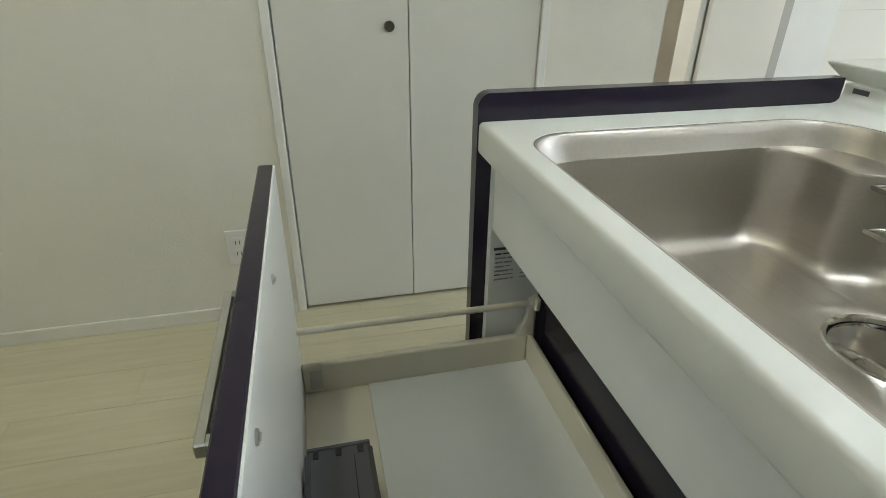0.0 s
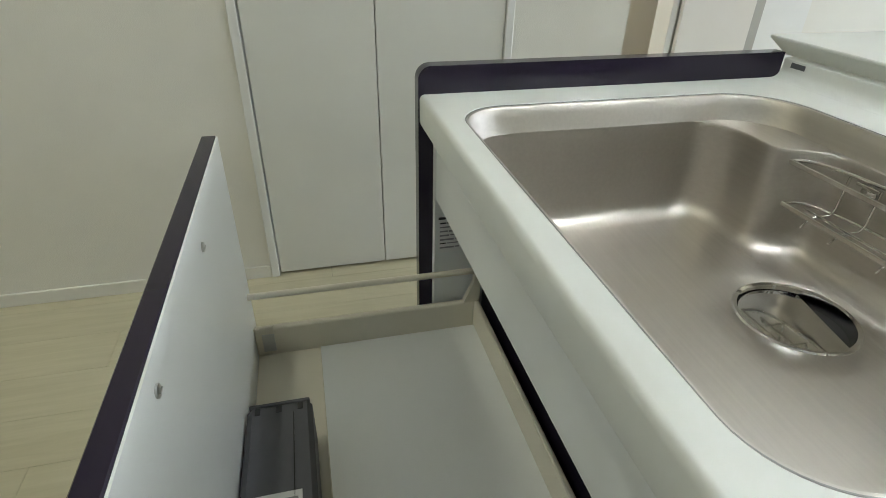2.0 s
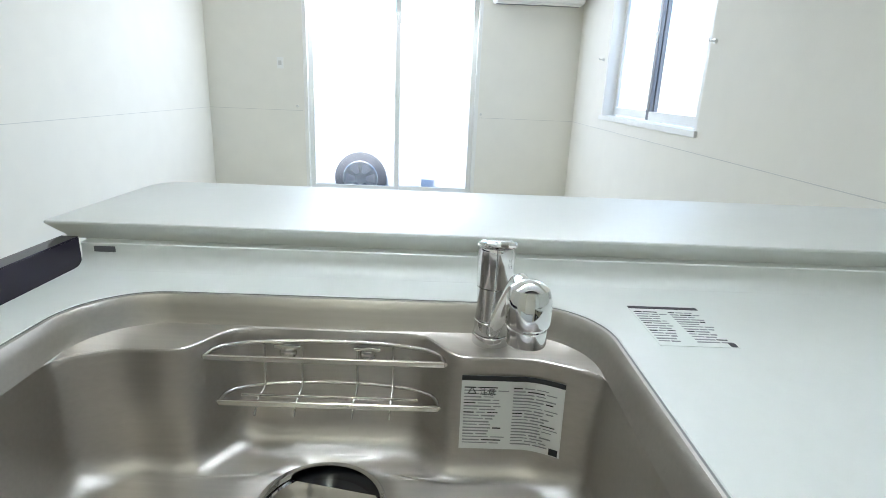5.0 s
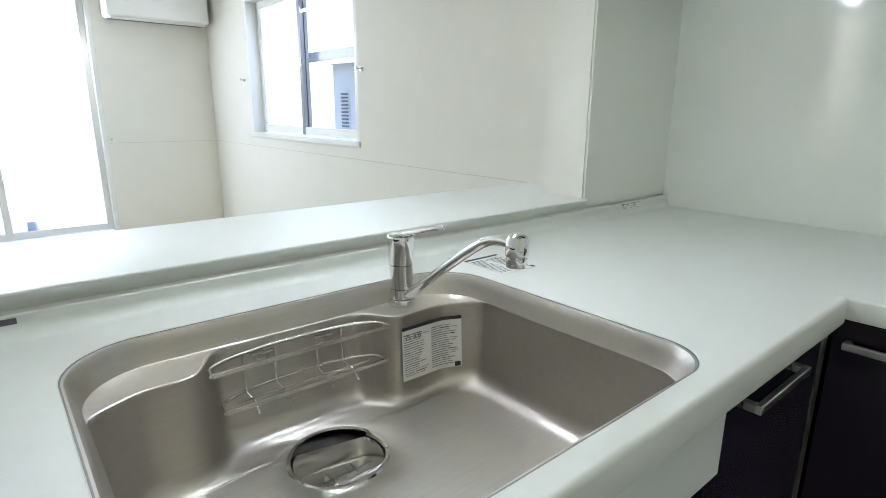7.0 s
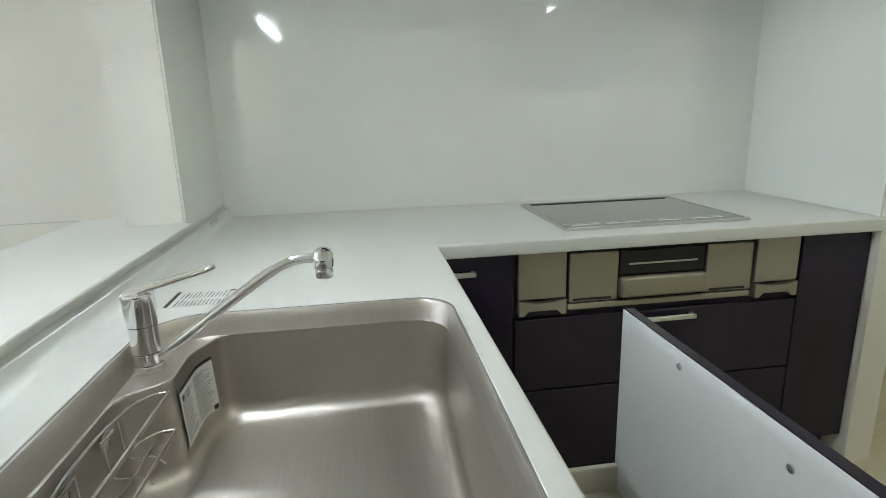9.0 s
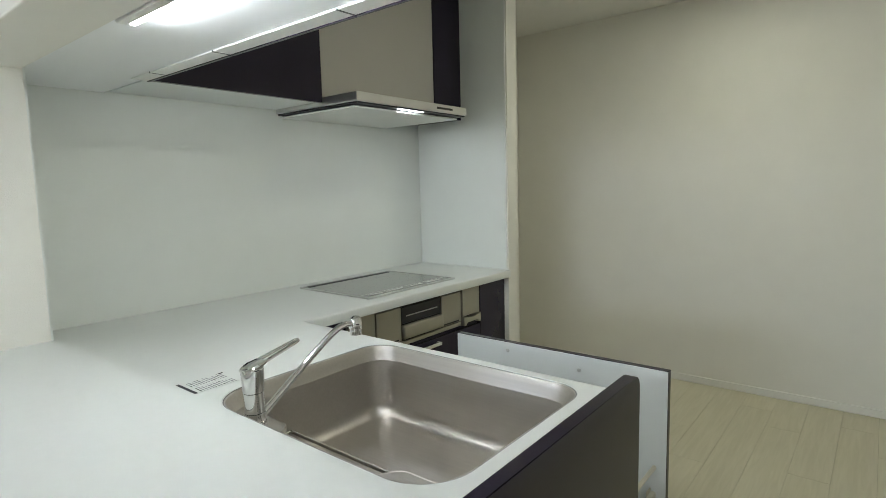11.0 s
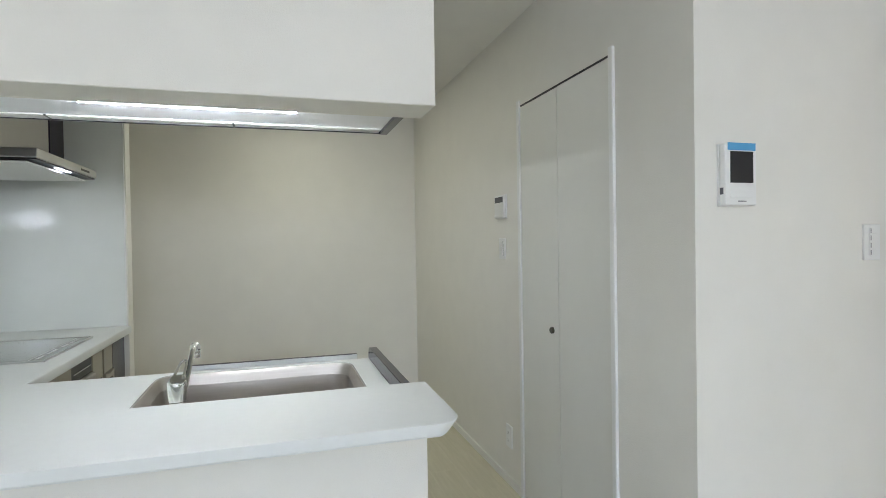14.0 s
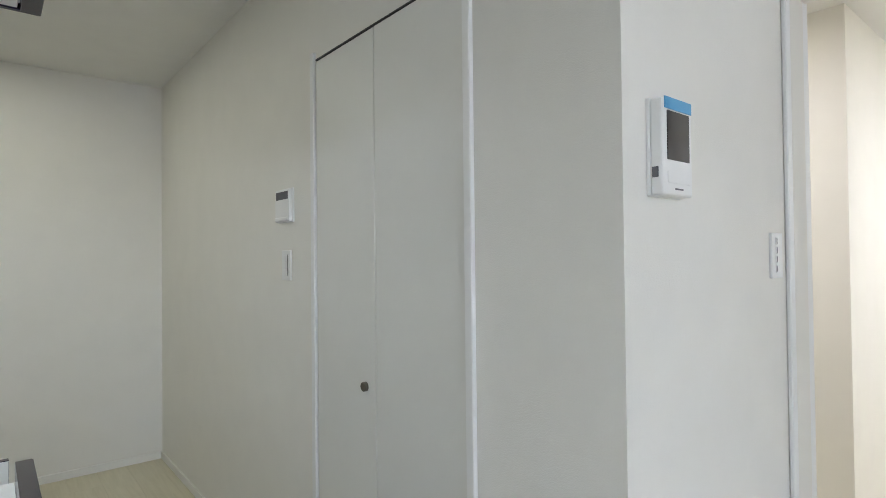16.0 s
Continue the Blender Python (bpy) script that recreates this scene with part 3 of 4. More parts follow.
hob = thing("induction_hob", "built-in induction hob with silver glass top and grill front", "hob")
part("glass_top", block(0.104, 0.566, 1.105, 1.700, CZ + 0.001, CZ + 0.007, 0.0012, 1), GLASSTOP, hob)
for u0, u1, v0, v1 in ((0.100, 0.570, 1.101, 1.106), (0.100, 0.570, 1.699, 1.704), (0.100, 0.106, 1.106, 1.699), (0.562, 0.570, 1.106, 1.699)):
    part("trim", block(u0, u1, v0, v1, CZ + 0.0005, CZ + 0.009, 0.001, 1), ALUMINIUM, hob)
part("vent_grille", block(0.116, 0.136, 1.135, 1.670, CZ + 0.0075, CZ + 0.0095, 0.0005, 1), BLACK, hob)
for v0, v1 in ((1.14, 1.23), (1.25, 1.36), (1.42, 1.50), (1.53, 1.64)):
    part("touch_field", block(0.520, 0.532, v0, v1, CZ + 0.0072, CZ + 0.0080), PAPER, hob)
part("line_mark", block(0.505, 0.507, 1.12, 1.685, CZ + 0.0072, CZ + 0.0078), PAPER, hob)
part("front_frame", block(FX - 0.02, FX + 0.004, 1.098, 1.700, 0.622, 0.813), BLACK, hob)
part("left_panel", block(FX + 0.004, FX + 0.018, 1.103, 1.256, 0.650, 0.802, 0.002, 1), CHAMPAGNE, hob)
part("right_panel", block(FX + 0.004, FX + 0.018, 1.542, 1.695, 0.650, 0.802, 0.002, 1), CHAMPAGNE, hob)
part("grill_window", block(FX + 0.004, FX + 0.014, 1.262, 1.536, 0.724, 0.800, 0.002, 1), BLACK, hob)
part("grill_grip", block(FX + 0.004, FX + 0.034, 1.258, 1.540, 0.654, 0.720, 0.012, 3), CHAMPAGNE, hob, smooth=40)
part("grip_line", block(FX + 0.015, FX + 0.017, 1.29, 1.51, 0.755, 0.760), ALUMINIUM, hob)
for v0, v1 in ((1.115, 1.235), (1.555, 1.675)):
    part("vent_slot", block(FX + 0.018, FX + 0.0195, v0, v1, 0.655, 0.662), BLACK, hob)
part("bottom_trim", block(FX + 0.004, FX + 0.016, 1.10, 1.698, 0.626, 0.644, 0.002, 1), CHAMPAGNE, hob)

# peninsula
pen = thing("sink_cabinet", "dark gloss sink base cabinet, its drawer pulled out", "cabinet")
PY = 0.665
ep = bmesh.new()
eo = [(0.024, 0.0), (0.714, 0.0)] + [(0.714 - 0.022 + 0.022 * math.cos(q), 0.904 - 0.022 + 0.022 * math.sin(q)) for q in [radians(11.25 * k) for k in range(9)]] + [(0.024, 0.904)]
ev = [[ep.verts.new((x, y, z)) for y, z in eo] for x in (EX + 0.001, 1.853)]
for k in range(len(eo)):
    q = (k + 1) % len(eo)
    ep.faces.new((ev[0][k], ev[0][q], ev[1][q], ev[1][k]))
ep.faces.new(ev[0])
ep.faces.new(ev[1][::-1])
bmesh.ops.bevel(ep, geom=[e for e in ep.edges if abs(e.verts[0].co.x - e.verts[1].co.x) < 1e-6], offset=0.002, segments=2, affect="EDGES")
part("end_panel", ep, DARK, pen)
part("side_board", block(EX - 0.018, EX, 0.05, 0.6885, 0.02, 0.818), DRAWERWHITE, pen)
part("rear_board", block(0.66, EX - 0.02, 0.05, 0.065, 0.02, 0.64), DRAWERWHITE, pen)
part("inner_panel", block(0.70, EX - 0.02, 0.572, 0.590, 0.02, 0.625), DARK, pen, "dark inner board")
part("top_rail", block(1.05, EX - 0.02, 0.672, 0.6885, 0.680, 0.814, 0.003, 2), DRAWERWHITE, pen, "white rail under the worktop edge")
part("floor_board", block(0.66, EX - 0.02, 0.066, PY, 0.02, 0.04), DRAWERWHITE, pen)
wd = part("west_door", block(0.652, 1.08, PY, PY + 0.02, 0.095, 0.812, 0.0015, 1), DARK, pen)
handle(False, 0.790, 0.990, PY + 0.02, 0.765, wd)
part("corner_filler", block(0.628, 0.650, PY, PY + 0.022, 0.02, 0.812), ALUMINIUM, pen, "satin corner strip")
part("plinth", block(0.66, EX - 0.02, 0.545, 0.565, 0.0, 0.018), BLACK, pen)

drawer = thing("drawer", "deep pulled-out sink drawer with dark front and white inside", "drawer")
DX0, DX1 = 1.10, 1.797
part("front", block(DX0, DX1 + 0.025, 1.0310, 1.0520, 0.31, 0.814, 0.0015, 1), DARK, drawer)
part("front_lining", block(DX0 + 0.001, DX1 + 0.024, 1.0285, 1.0307, 0.311, 0.8125), DRAWERWHITE, drawer, "white inner face of the drawer front")
part("bottom", block(DX0 + 0.02, DX1 - 0.016, 0.612, 0.915, 0.392, 0.402), DRAWERWHITE, drawer)
part("front_tray", block(DX0 + 0.02, DX1 - 0.016, 0.916, 1.0280, 0.390, 0.400), DRAWERCREAM, drawer)
for x0 in (DX0 + 0.004, DX1 - 0.015):
    part("side", block(x0, x0 + 0.014, 0.612, 1.0280, 0.36, 0.460, 0.004, 3), DRAWERCREAM, drawer)
part("back", block(DX0 + 0.004, DX1 - 0.001, 0.602, 0.6115, 0.36, 0.459, 0.002, 1), DRAWERCREAM, drawer)
pb = bmesh.new()
po = [(0.602, 0.4595), (0.634, 0.4595), (0.616, 0.500), (0.612, 0.538), (0.602, 0.538)]
pv = [[pb.verts.new((x, y, z)) for y, z in po] for x in (DX1 - 0.014, DX1 - 0.002)]
for k in range(5):
    pb.faces.new((pv[0][k], pv[0][(k + 1) % 5], pv[1][(k + 1) % 5], pv[1][k]))
pb.faces.new(pv[0])
pb.faces.new(pv[1][::-1])
part("corner_post", pb, DRAWERCREAM, drawer)
part("rail", tube(bmesh.new(), [(DX1 - 0.008, 0.612, 0.528), (DX1 - 0.008, 1.0285, 0.530)], 0.0060, 12), DRAWERCREAM, drawer, "round cream side rail", smooth=60)
part("rail_cap", block(DX1 - 0.020, DX1 + 0.006, 0.594, 0.604, 0.515, 0.540, 0.003, 2), DRAWERCREAM, drawer)
brk = part("bracket", block(DX1 - 0.0195, DX1 - 0.0155, 0.994, 1.0280, 0.403, 0.468, 0.003, 2), DRAWERCREAM, drawer, "pressed metal corner bracket")
part("bracket_screw", tube(bmesh.new(), [(DX1 - 0.0195, 1.004, 0.424), (DX1 - 0.0215, 1.004, 0.424)], 0.005, 12), ALUMINIUM, brk)
part("bracket_plate", block(DX1 - 0.0215, DX1 - 0.0197, 0.994, 1.016, 0.412, 0.452, 0.0008, 1), ALUMINIUM, brk)
for x, z in ((1.562, 0.768), (1.310, 0.786)):
    sc = tube(bmesh.new(), [(x, 1.0285, z), (x, 1.0265, z), (x, 1.0257, z)], [0.0062, 0.0062, 0.0045], 14)
    box(sc, x - 0.0035, x + 0.0035, 1.0245, 1.0256, z - 0.0008, z + 0.0008)
    part("screw", sc, ALUMINIUM, drawer, smooth=40)
handle(False, 1.33, 1.55, 1.0520, 0.76, drawer)

knife = thing("knife_holder", "dark grey plastic knife holder in the drawer", "knife holder")
kb = bmesh.new()
ko = [(0.928, 0.402), (1.024, 0.402), (1.0265, 0.482), (1.018, 0.490), (0.935, 0.490), (0.928, 0.482)]
kv = [[kb.verts.new((x, y + (0.003 if x > 1.5 else 0.0) * (1 if y < 0.98 else -1), z)) for y, z in ko] for x in (1.285, 1.545, 1.562)]
for r0, r1 in zip(kv, kv[1:]):
    for k in range(6):
        kb.faces.new((r0[k], r0[(k + 1) % 6], r1[(k + 1) % 6], r1[k]))
kb.faces.new(kv[0])
kb.faces.new(kv[-1][::-1])
part("shell", kb, GREY, knife)
part("lip", block(1.5625, 1.568, 0.934, 1.020, 0.470, 0.4925, 0.002, 2), GREY, knife)
for y in (0.948, 0.978, 1.008):
    part("slot", block(1.548, 1.5625, y - 0.0045, y + 0.0045, 0.484, 0.4912, 0.002, 2), BLACK, knife)
part("seam", block(1.290, 1.545, 0.9565, 0.958, 0.4895, 0.4908), BLACK, knife)
lb = part("label_sheet", block(1.345, 1.415, 0.948, 1.008, 0.4902, 0.4908), PAPER, knife)
for k in range(6):
    part("text_line", block(1.352 + 0.010 * k, 1.356 + 0.010 * k, 0.953, 1.003 - 0.006 * (k % 3), 0.4908, 0.4911), TEXT, lb)

# ---------------------------------------------------------------- splashback panels
solid("splash_panel_west", block(0.0005, 0.006, 0.004, 2.105, CZ + 0.0005, H), PANEL, "glossy pale enamel splashback panel behind the hob", "panel", kind="structure")
solid("splash_panel_wing", block(0.006, 0.626, 2.098, 2.1045, CZ + 0.0005, H), PANEL, "glossy pale enamel panel on the wing wall", "panel", kind="structure")
solid("splash_panel_stub", block(0.006, 0.452, 0.0005, 0.007, CZ + 0.043, H), PANEL, "glossy pale enamel panel on the stub wall", "panel", kind="structure")
solid("panel_trim", block(0.626, 0.633, 2.097, 2.1045, CZ, H, 0.001, 1), TRIM, "white edge trim of the splashback", "trim", kind="structure")

# ---------------------------------------------------------------- wall cabinets
CB = 1.704


def wall_cabinet(x0, x1, y_face, joints):
    ob = thing("wall_cabinet", "dark gloss wall cabinets over the bar, pale underside", "wall cabinet")
    part("carcass", block(x0, x1 - 0.0185, 0.010, y_face - 0.02, CB + 0.006, H - 0.05), DRAWERWHITE, ob)
    part("underside", block(x0, x1 - 0.0185, 0.012, y_face - 0.021, CB - 0.0042, CB + 0.005), UNDERSIDE, ob)
    js = [0.352, *joints, x1 + 0.008]
    for a, b in zip(js, js[1:]):
        d = part("door", block(a + 0.0015, b - 0.0015, y_face - 0.010, y_face, CB - 0.0105, H - 0.05, 0.001, 1), DARK, ob)
    part("end_panel", block(x1 - 0.018, x1 + 0.008, 0.010, y_face - 0.0105, CB - 0.014, H - 0.05, 0.001, 1), DARK, ob)
    for a, b in zip(js, js[1:]):
        part("lower_trim", block(a + 0.003, min(b, x1 - 0.0185) - 0.003, y_face - 0.060, y_face - 0.0105, CB - 0.0085, CB - 0.0045, 0.001, 1), PLASTIC, ob, "pale trim under a door")
    # black blocks fill the trim gaps, as the shade inside them
    for j in joints:
        part("joint_shade", block(j - 0.0029, j + 0.0029, y_face - 0.060, y_face - 0.0107, CB - 0.0088, CB - 0.0046), BLACK, ob)
    return ob


wall_cabinet(0.02, 1.838, 0.372, [0.49, 0.862, 1.358])
wc = thing("hob_wall_cabinet", "dark gloss wall cabinet beside the range hood", "wall cabinet")
part("carcass", block(0.008, 0.335, 0.375, 1.083, CB + 0.002, H - 0.05), DRAWERWHITE, wc)
part("door", block(0.335, 0.355, 0.376, 1.083, CB - 0.004, H - 0.05, 0.001, 1), DARK, wc)
wf = thing("filler_cabinet", "narrow dark filler between hood and wing wall", "wall cabinet")
part("front", block(0.335, 0.355, 1.842, 1.965, CB - 0.004, H - 0.05, 0.001, 1), DARK, wf)
part("carcass", block(0.008, 0.335, 1.842, 2.097, CB, H - 0.05), DARK, wf)

lamp = thing("under_cabinet_lamp", "slim white lamp fixed under the wall cabinets, lit", "lamp")
part("housing", block(1.015, 1.545, 0.020, 0.0435, CB - 0.027, CB - 0.0045, 0.002, 1), PLASTIC, lamp)
part("diffuser", block(1.022, 1.538, 0.044, 0.057, CB - 0.027, CB - 0.0045, 0.002, 1), STRIP, lamp)

# ---------------------------------------------------------------- range hood
hood = thing("range_hood", "slim satin steel range hood with dark-edged intake plate", "range hood")
HB = 1.68
part("canopy", block(0.006, 0.565, 1.088, 1.840, HB + 0.006, HB + 0.045, 0.004, 2), ALUMINIUM, hood)
part("lip", block(0.008, 0.558, 1.096, 1.832, HB + 0.0, HB + 0.006, 0.001, 1), BLACK, hood)
part("intake_plate", block(0.012, 0.520, 1.115, 1.815, HB - 0.012, HB - 0.004, 0.003, 2), PLASTIC, hood, "pale intake plate")
part("lamp_lens", block(0.532, 0.548, 1.36, 1.52, HB - 0.003, HB - 0.0005), HOODLED, hood, "lit strip lens")
part("chimney_cover", block(0.006, 0.350, 1.086, 1.840, HB + 0.046, H - 0.02, 0.002, 1), HOODSTEEL, hood, "satin cover panel")
part("switch_row", block(0.5652, 0.567, 1.60, 1.72, HB + 0.02, HB + 0.030), BLACK, hood)

# ---------------------------------------------------------------- closet door
closet = thing("door_1", "pale folding closet door with two leaves, closed", "door")
closet["kind"] = "structure"
part("leaf", block(CLX - 0.004, CLX + 0.026, 0.6735, 1.0445, 0.012, 1.992, 0.002, 1), DOORWHITE, closet)
part("leaf", block(CLX - 0.004, CLX + 0.026, 0.272, 0.6705, 0.012, 1.993, 0.002, 1), DOORWHITE, closet)
for y0, y1 in ((0.244, 0.270), (1.050, 1.076)):
    part("jamb", block(CLX - 0.012, CLX + 0.10, y0, y1, 0.0, 2.025, 0.002, 1), TRIM, closet)
# solid black bar painted as the shade of the gap above the leaves
part("head", block(CLX - 0.002, CLX + 0.10, 0.270, 1.050, 1.9965, 2.0025, 0.0005, 1), BLACK, closet, "black bar for the shaded gap at the head rail")
kn = bmesh.new()
tube(kn, [(CLX - 0.004, 0.728, 0.916), (CLX - 0.014, 0.728, 0.916), (CLX - 0.016, 0.728, 0.916), (CLX - 0.0155, 0.728, 0.916), (CLX - 0.0135, 0.728, 0.916)], [0.0145, 0.0145, 0.0125, 0.0095, 0.007], 28)
part("head_trim", block(CLX - 0.0005, CLX + 0.10, 0.270, 1.050, 2.003, 2.0253), WALLPAPER, closet)
part("knob", kn, BRONZE, closet, "round flat bronze knob", smooth=40)


# ---------------------------------------------------------------- wall fittings
def plate(y_axis_wall, name, label, a0, a1, z0, z1, face, sign, category):
    """A wall plate; face is the wall's plane; sign the way it faces."""
    ob = thing(name, label, category)

    def add(nm, u0, u1, w0, w1, d0, d1, mat, bev=0.001):
        e0, e1 = sorted((face + sign * d0, face + sign * d1))
        bm = block(e0, e1, u0, u1, w0, w1, bev, 2) if y_axis_wall else block(u0, u1, e0, e1, w0, w1, bev, 2)
        return part(nm, bm, mat, ob)

    add("cover", a0, a1, z0, z1, 0.0, 0.008, PLASTIC, 0.002)
    return ob, add


sw, add = plate(True, "light_switch", "white three-way light switch beside the closet", 1.255, 1.333, 1.222, 1.336, CLX, -1, "switch")
for k in range(3):
    add("rocker", 1.280, 1.308, 1.242 + 0.026 * k, 1.264 + 0.026 * k, 0.008, 0.011, PLASTIC)
add("slot", 1.274, 1.2795, 1.240, 1.320, 0.008, 0.0086, BLACK, 0)
rm, add = plate(True, "heater_remote", "white water heater remote with grey display", 1.232, 1.369, 1.442, 1.572, CLX, -1, "remote")
add("body", 1.236, 1.365, 1.446, 1.568, 0.008, 0.020, PLASTIC, 0.003)
add("display", 1.246, 1.355, 1.530, 1.560, 0.020, 0.0208, GREY, 0)
add("flap", 1.242, 1.359, 1.450, 1.462, 0.020, 0.024, PLASTIC, 0.002)
ou, add = plate(True, "wall_outlet", "white double wall outlet low on the wall", 1.200, 1.272, 0.205, 0.325, CLX, -1, "outlet")
for k in range(2):
    add("socket", 1.221, 1.251, 0.228 + 0.04 * k, 0.262 + 0.04 * k, 0.008, 0.010, PLASTIC)
    for q in (1.229, 1.241):
        add("slit", q, q + 0.002, 0.238 + 0.04 * k, 0.252 + 0.04 * k, 0.010, 0.0104, BLACK, 0)
ic, add = plate(False, "intercom", "white video intercom with blue film on its top", 2.744, 2.864, 1.415, 1.602, IY, -1, "intercom")
add("body", 2.746, 2.862, 1.417, 1.600, 0.008, 0.032, PLASTIC, 0.004)
add("screen", 2.764, 2.848, 1.484, 1.577, 0.032, 0.0335, BLACK, 0)
add("film", 2.754, 2.856, 1.580, 1.602, 0.0325, 0.0345, BLUE, 0)
add("button_bar", 2.764, 2.848, 1.440, 1.462, 0.032, 0.0335, PLASTIC, 0.0005)
add("speaker_slot", 2.792, 2.822, 1.428, 1.431, 0.032, 0.0332, GREY, 0)
add("side_key", 2.744, 2.746, 1.450, 1.470, 0.012, 0.024, GREY, 0)
sw2, add = plate(False, "light_switch", "white four-way light switch beside the doorway", 3.334, 3.406, 1.240, 1.358, IY, -1, "switch")
for k in range(4):
    add("rocker", 3.356, 3.384, 1.255 + 0.024 * k, 1.275 + 0.024 * k, 0.008, 0.011, PLASTIC)
    add("mark", 3.358, 3.361, 1.257 + 0.024 * k, 1.273 + 0.024 * k, 0.011, 0.0115, GREY, 0)

# ---------------------------------------------------------------- doorway, hall
dw = thing("doorway_frame", "white door frame of the open sliding doorway", "door frame")
dw["kind"] = "structure"
part("jamb", block(RX - 0.030, RX + 0.025, IY - 0.014, IY - 0.001, 0.0, 2.045, 0.003, 1), TRIM, dw)
part("jamb", block(RX + 0.030, RX + 0.145, IY - 0.0135, IY - 0.001, 0.0, 2.045, 0.003, 1), TRIM, dw)
part("jamb_groove", block(RX + 0.0252, RX + 0.0298, IY - 0.006, IY - 0.001, 0.0, 2.045), SEALGREY, dw)
part("jamb", block(RX - 0.015, RX + 0.115, -0.899, -0.864, 0.0, 2.045, 0.003, 1), TRIM, dw)
part("head", block(RX + 0.030, RX + 0.115, -0.8635, IY - 0.0145, 2.020, 2.045, 0.003, 1), TRIM, dw)
part("head", block(RX - 0.030, RX + 0.022, -0.8635, IY - 0.0145, 2.020, 2.045, 0.003, 1), TRIM, dw)
part("door_track", block(RX + 0.0222, RX + 0.0298, -0.8635, IY - 0.0145, 2.030, 2.045), SEALGREY, dw, "dark slot of the sliding track")
# brown step on the hall floor
solid("hall_step", block(4.05, 4.75, -2.2, -1.35, 0.0005, 0.012, 0.003, 1), BROWN, "brown wooden step in the hall", "step")
solid("wall_hall_side", block(4.76, 4.86, -2.6, -1.0, 0, H), WALLPAPER, "white hall wall with a border line", "wall", kind="structure")
hd = thing("hall_door", "white flush hall door with dark hinges, closed", "door")
part("leaf", block(5.690, 5.718, -0.74, 0.022, 0.01, 2.06, 0.002, 1), DOORWHITE, hd)
for z in (0.12, 1.86):
    part("hinge", block(5.676, 5.690, 0.006, 0.030, z, z + 0.09, 0.002, 1), BLACK, hd)
sl = thing("sliding_door", "white sliding door leaf parked against the wall", "door")
part("leaf", block(RX - 0.045, RX - 0.016, -1.310, -0.905, 0.01, 2.02, 0.003, 1), DOORWARM, sl)
# grey strip for the leaf's shadow; no such part on the door
part("shadow_strip", block(RX - 0.038, RX - 0.016, -1.368, -1.3115, 0.01, 2.02, 0.002, 1), HOODSTEEL, sl, "grey strip painted as the shadow beside the leaf")
part("rear_leaf", block(RX - 0.014, RX - 0.002, -1.668, -1.313, 0.01, 2.02, 0.002, 1), TRIM, sl)

# ---------------------------------------------------------------- windows
def sliding_window(name, axis, a0, a1, z0, z1, face, out, label):
    """Two sliding sashes in a deep frame; out is the way to the outside."""
    ob = thing(name, label, "window")
    ob["kind"] = "structure"

    def add(nm, u0, u1, d0, d1, w0, w1, mat, parent=ob, bev=0.002):
        e0, e1 = sorted((face + out * d0, face + out * d1))
        bm = block(u0, u1, e0, e1, w0, w1, bev, 1) if axis == "x" else block(e0, e1, u0, u1, w0, w1, bev, 1)
        return part(nm, bm, mat, parent)

    f = 0.035
    add("window_frame", a0, a0 + f, 0.0, T, z0, z1, TRIM)
    add("window_frame", a1 - f, a1, 0.0, T, z0, z1, TRIM)
    add("window_frame", a0 + f, a1 - f, 0.0, T, z1 - f, z1, TRIM)
    add("window_sill", a0 - 0.012, a1 + 0.012, -0.014, T, z0 - 0.022, z0 + 0.012, TRIM)
    mid = (a0 + a1) / 2 - (0.05 if axis == "x" else 0.0)
    for s0, s1, d in ((a0 + f, mid + 0.025, 0.085), (mid - 0.025, a1 - f, 0.055)):
        for u0, u1, w0, w1 in ((s0, s0 + 0.045, z0 + 0.02, z1 - f), (s1 - 0.045, s1, z0 + 0.02, z1 - f), (s0 + 0.045, s1 - 0.045, z0 + 0.02, z0 + 0.075), (s0 + 0.045, s1 - 0.045, z1 - f - 0.05, z1 - f)):
            add("sash", u0, u1, d, d + 0.026, w0, w1, SASHGREY if axis == "y" and u0 < mid < u1 else TRIM)
        g = add("pane", s0 + 0.04, s1 - 0.04, d + 0.010, d + 0.015, z0 + 0.07, z1 - f - 0.045, GLASS, ob, 0)
        g.visible_shadow = False
    add("crescent_lock", mid - 0.012, mid + 0.012, 0.040, 0.056, (z0 + z1) / 2 - 0.03, (z0 + z1) / 2 + 0.03, TRIM)
    return ob


sliding_window("window_1", "x", 0.915, 2.575, 0.09, 2.11, SY, -1, "tall white sliding window facing the drive")
sliding_window("window_2", "y", -3.655, -1.965, 0.97, 2.02, 0.0, -1, "sliding window with grey sashes in the side wall")


def tassel_hook(at, d):
    ob = thing("curtain_hook", "small silver curtain tassel hook", "hook", "curtain hooks")
    p = Vector(at)
    part("base", tube(bmesh.new(), [p, p + Vector(d) * 0.012], 0.011, 14), ALUMINIUM, ob)
    part("prong", tube(bmesh.new(), [p + Vector(d) * 0.012, p + Vector(d) * 0.035, p + Vector(d) * 0.04 + Vector((0, 0, 0.012))], 0.004, 8), ALUMINIUM, ob)


tassel_hook((2.640, SY, 0.912), (0, 1, 0))
tassel_hook((0.888, SY, 0.906), (0, 1, 0))
tassel_hook((0.0, -3.74, 1.40), (1, 0, 0))
tassel_hook((0.0, -1.91, 1.40), (1, 0, 0))
ap, add = plate(False, "wall_socket", "small white socket on the south wall", 2.76, 2.82, 1.25, 1.35, SY, 1, "outlet")
add("cap", 2.775, 2.805, 1.28, 1.32, 0.008, 0.014, BORDER, 0.002)
ac = thing("air_conditioner", "white wall air conditioner near the ceiling", "air conditioner")
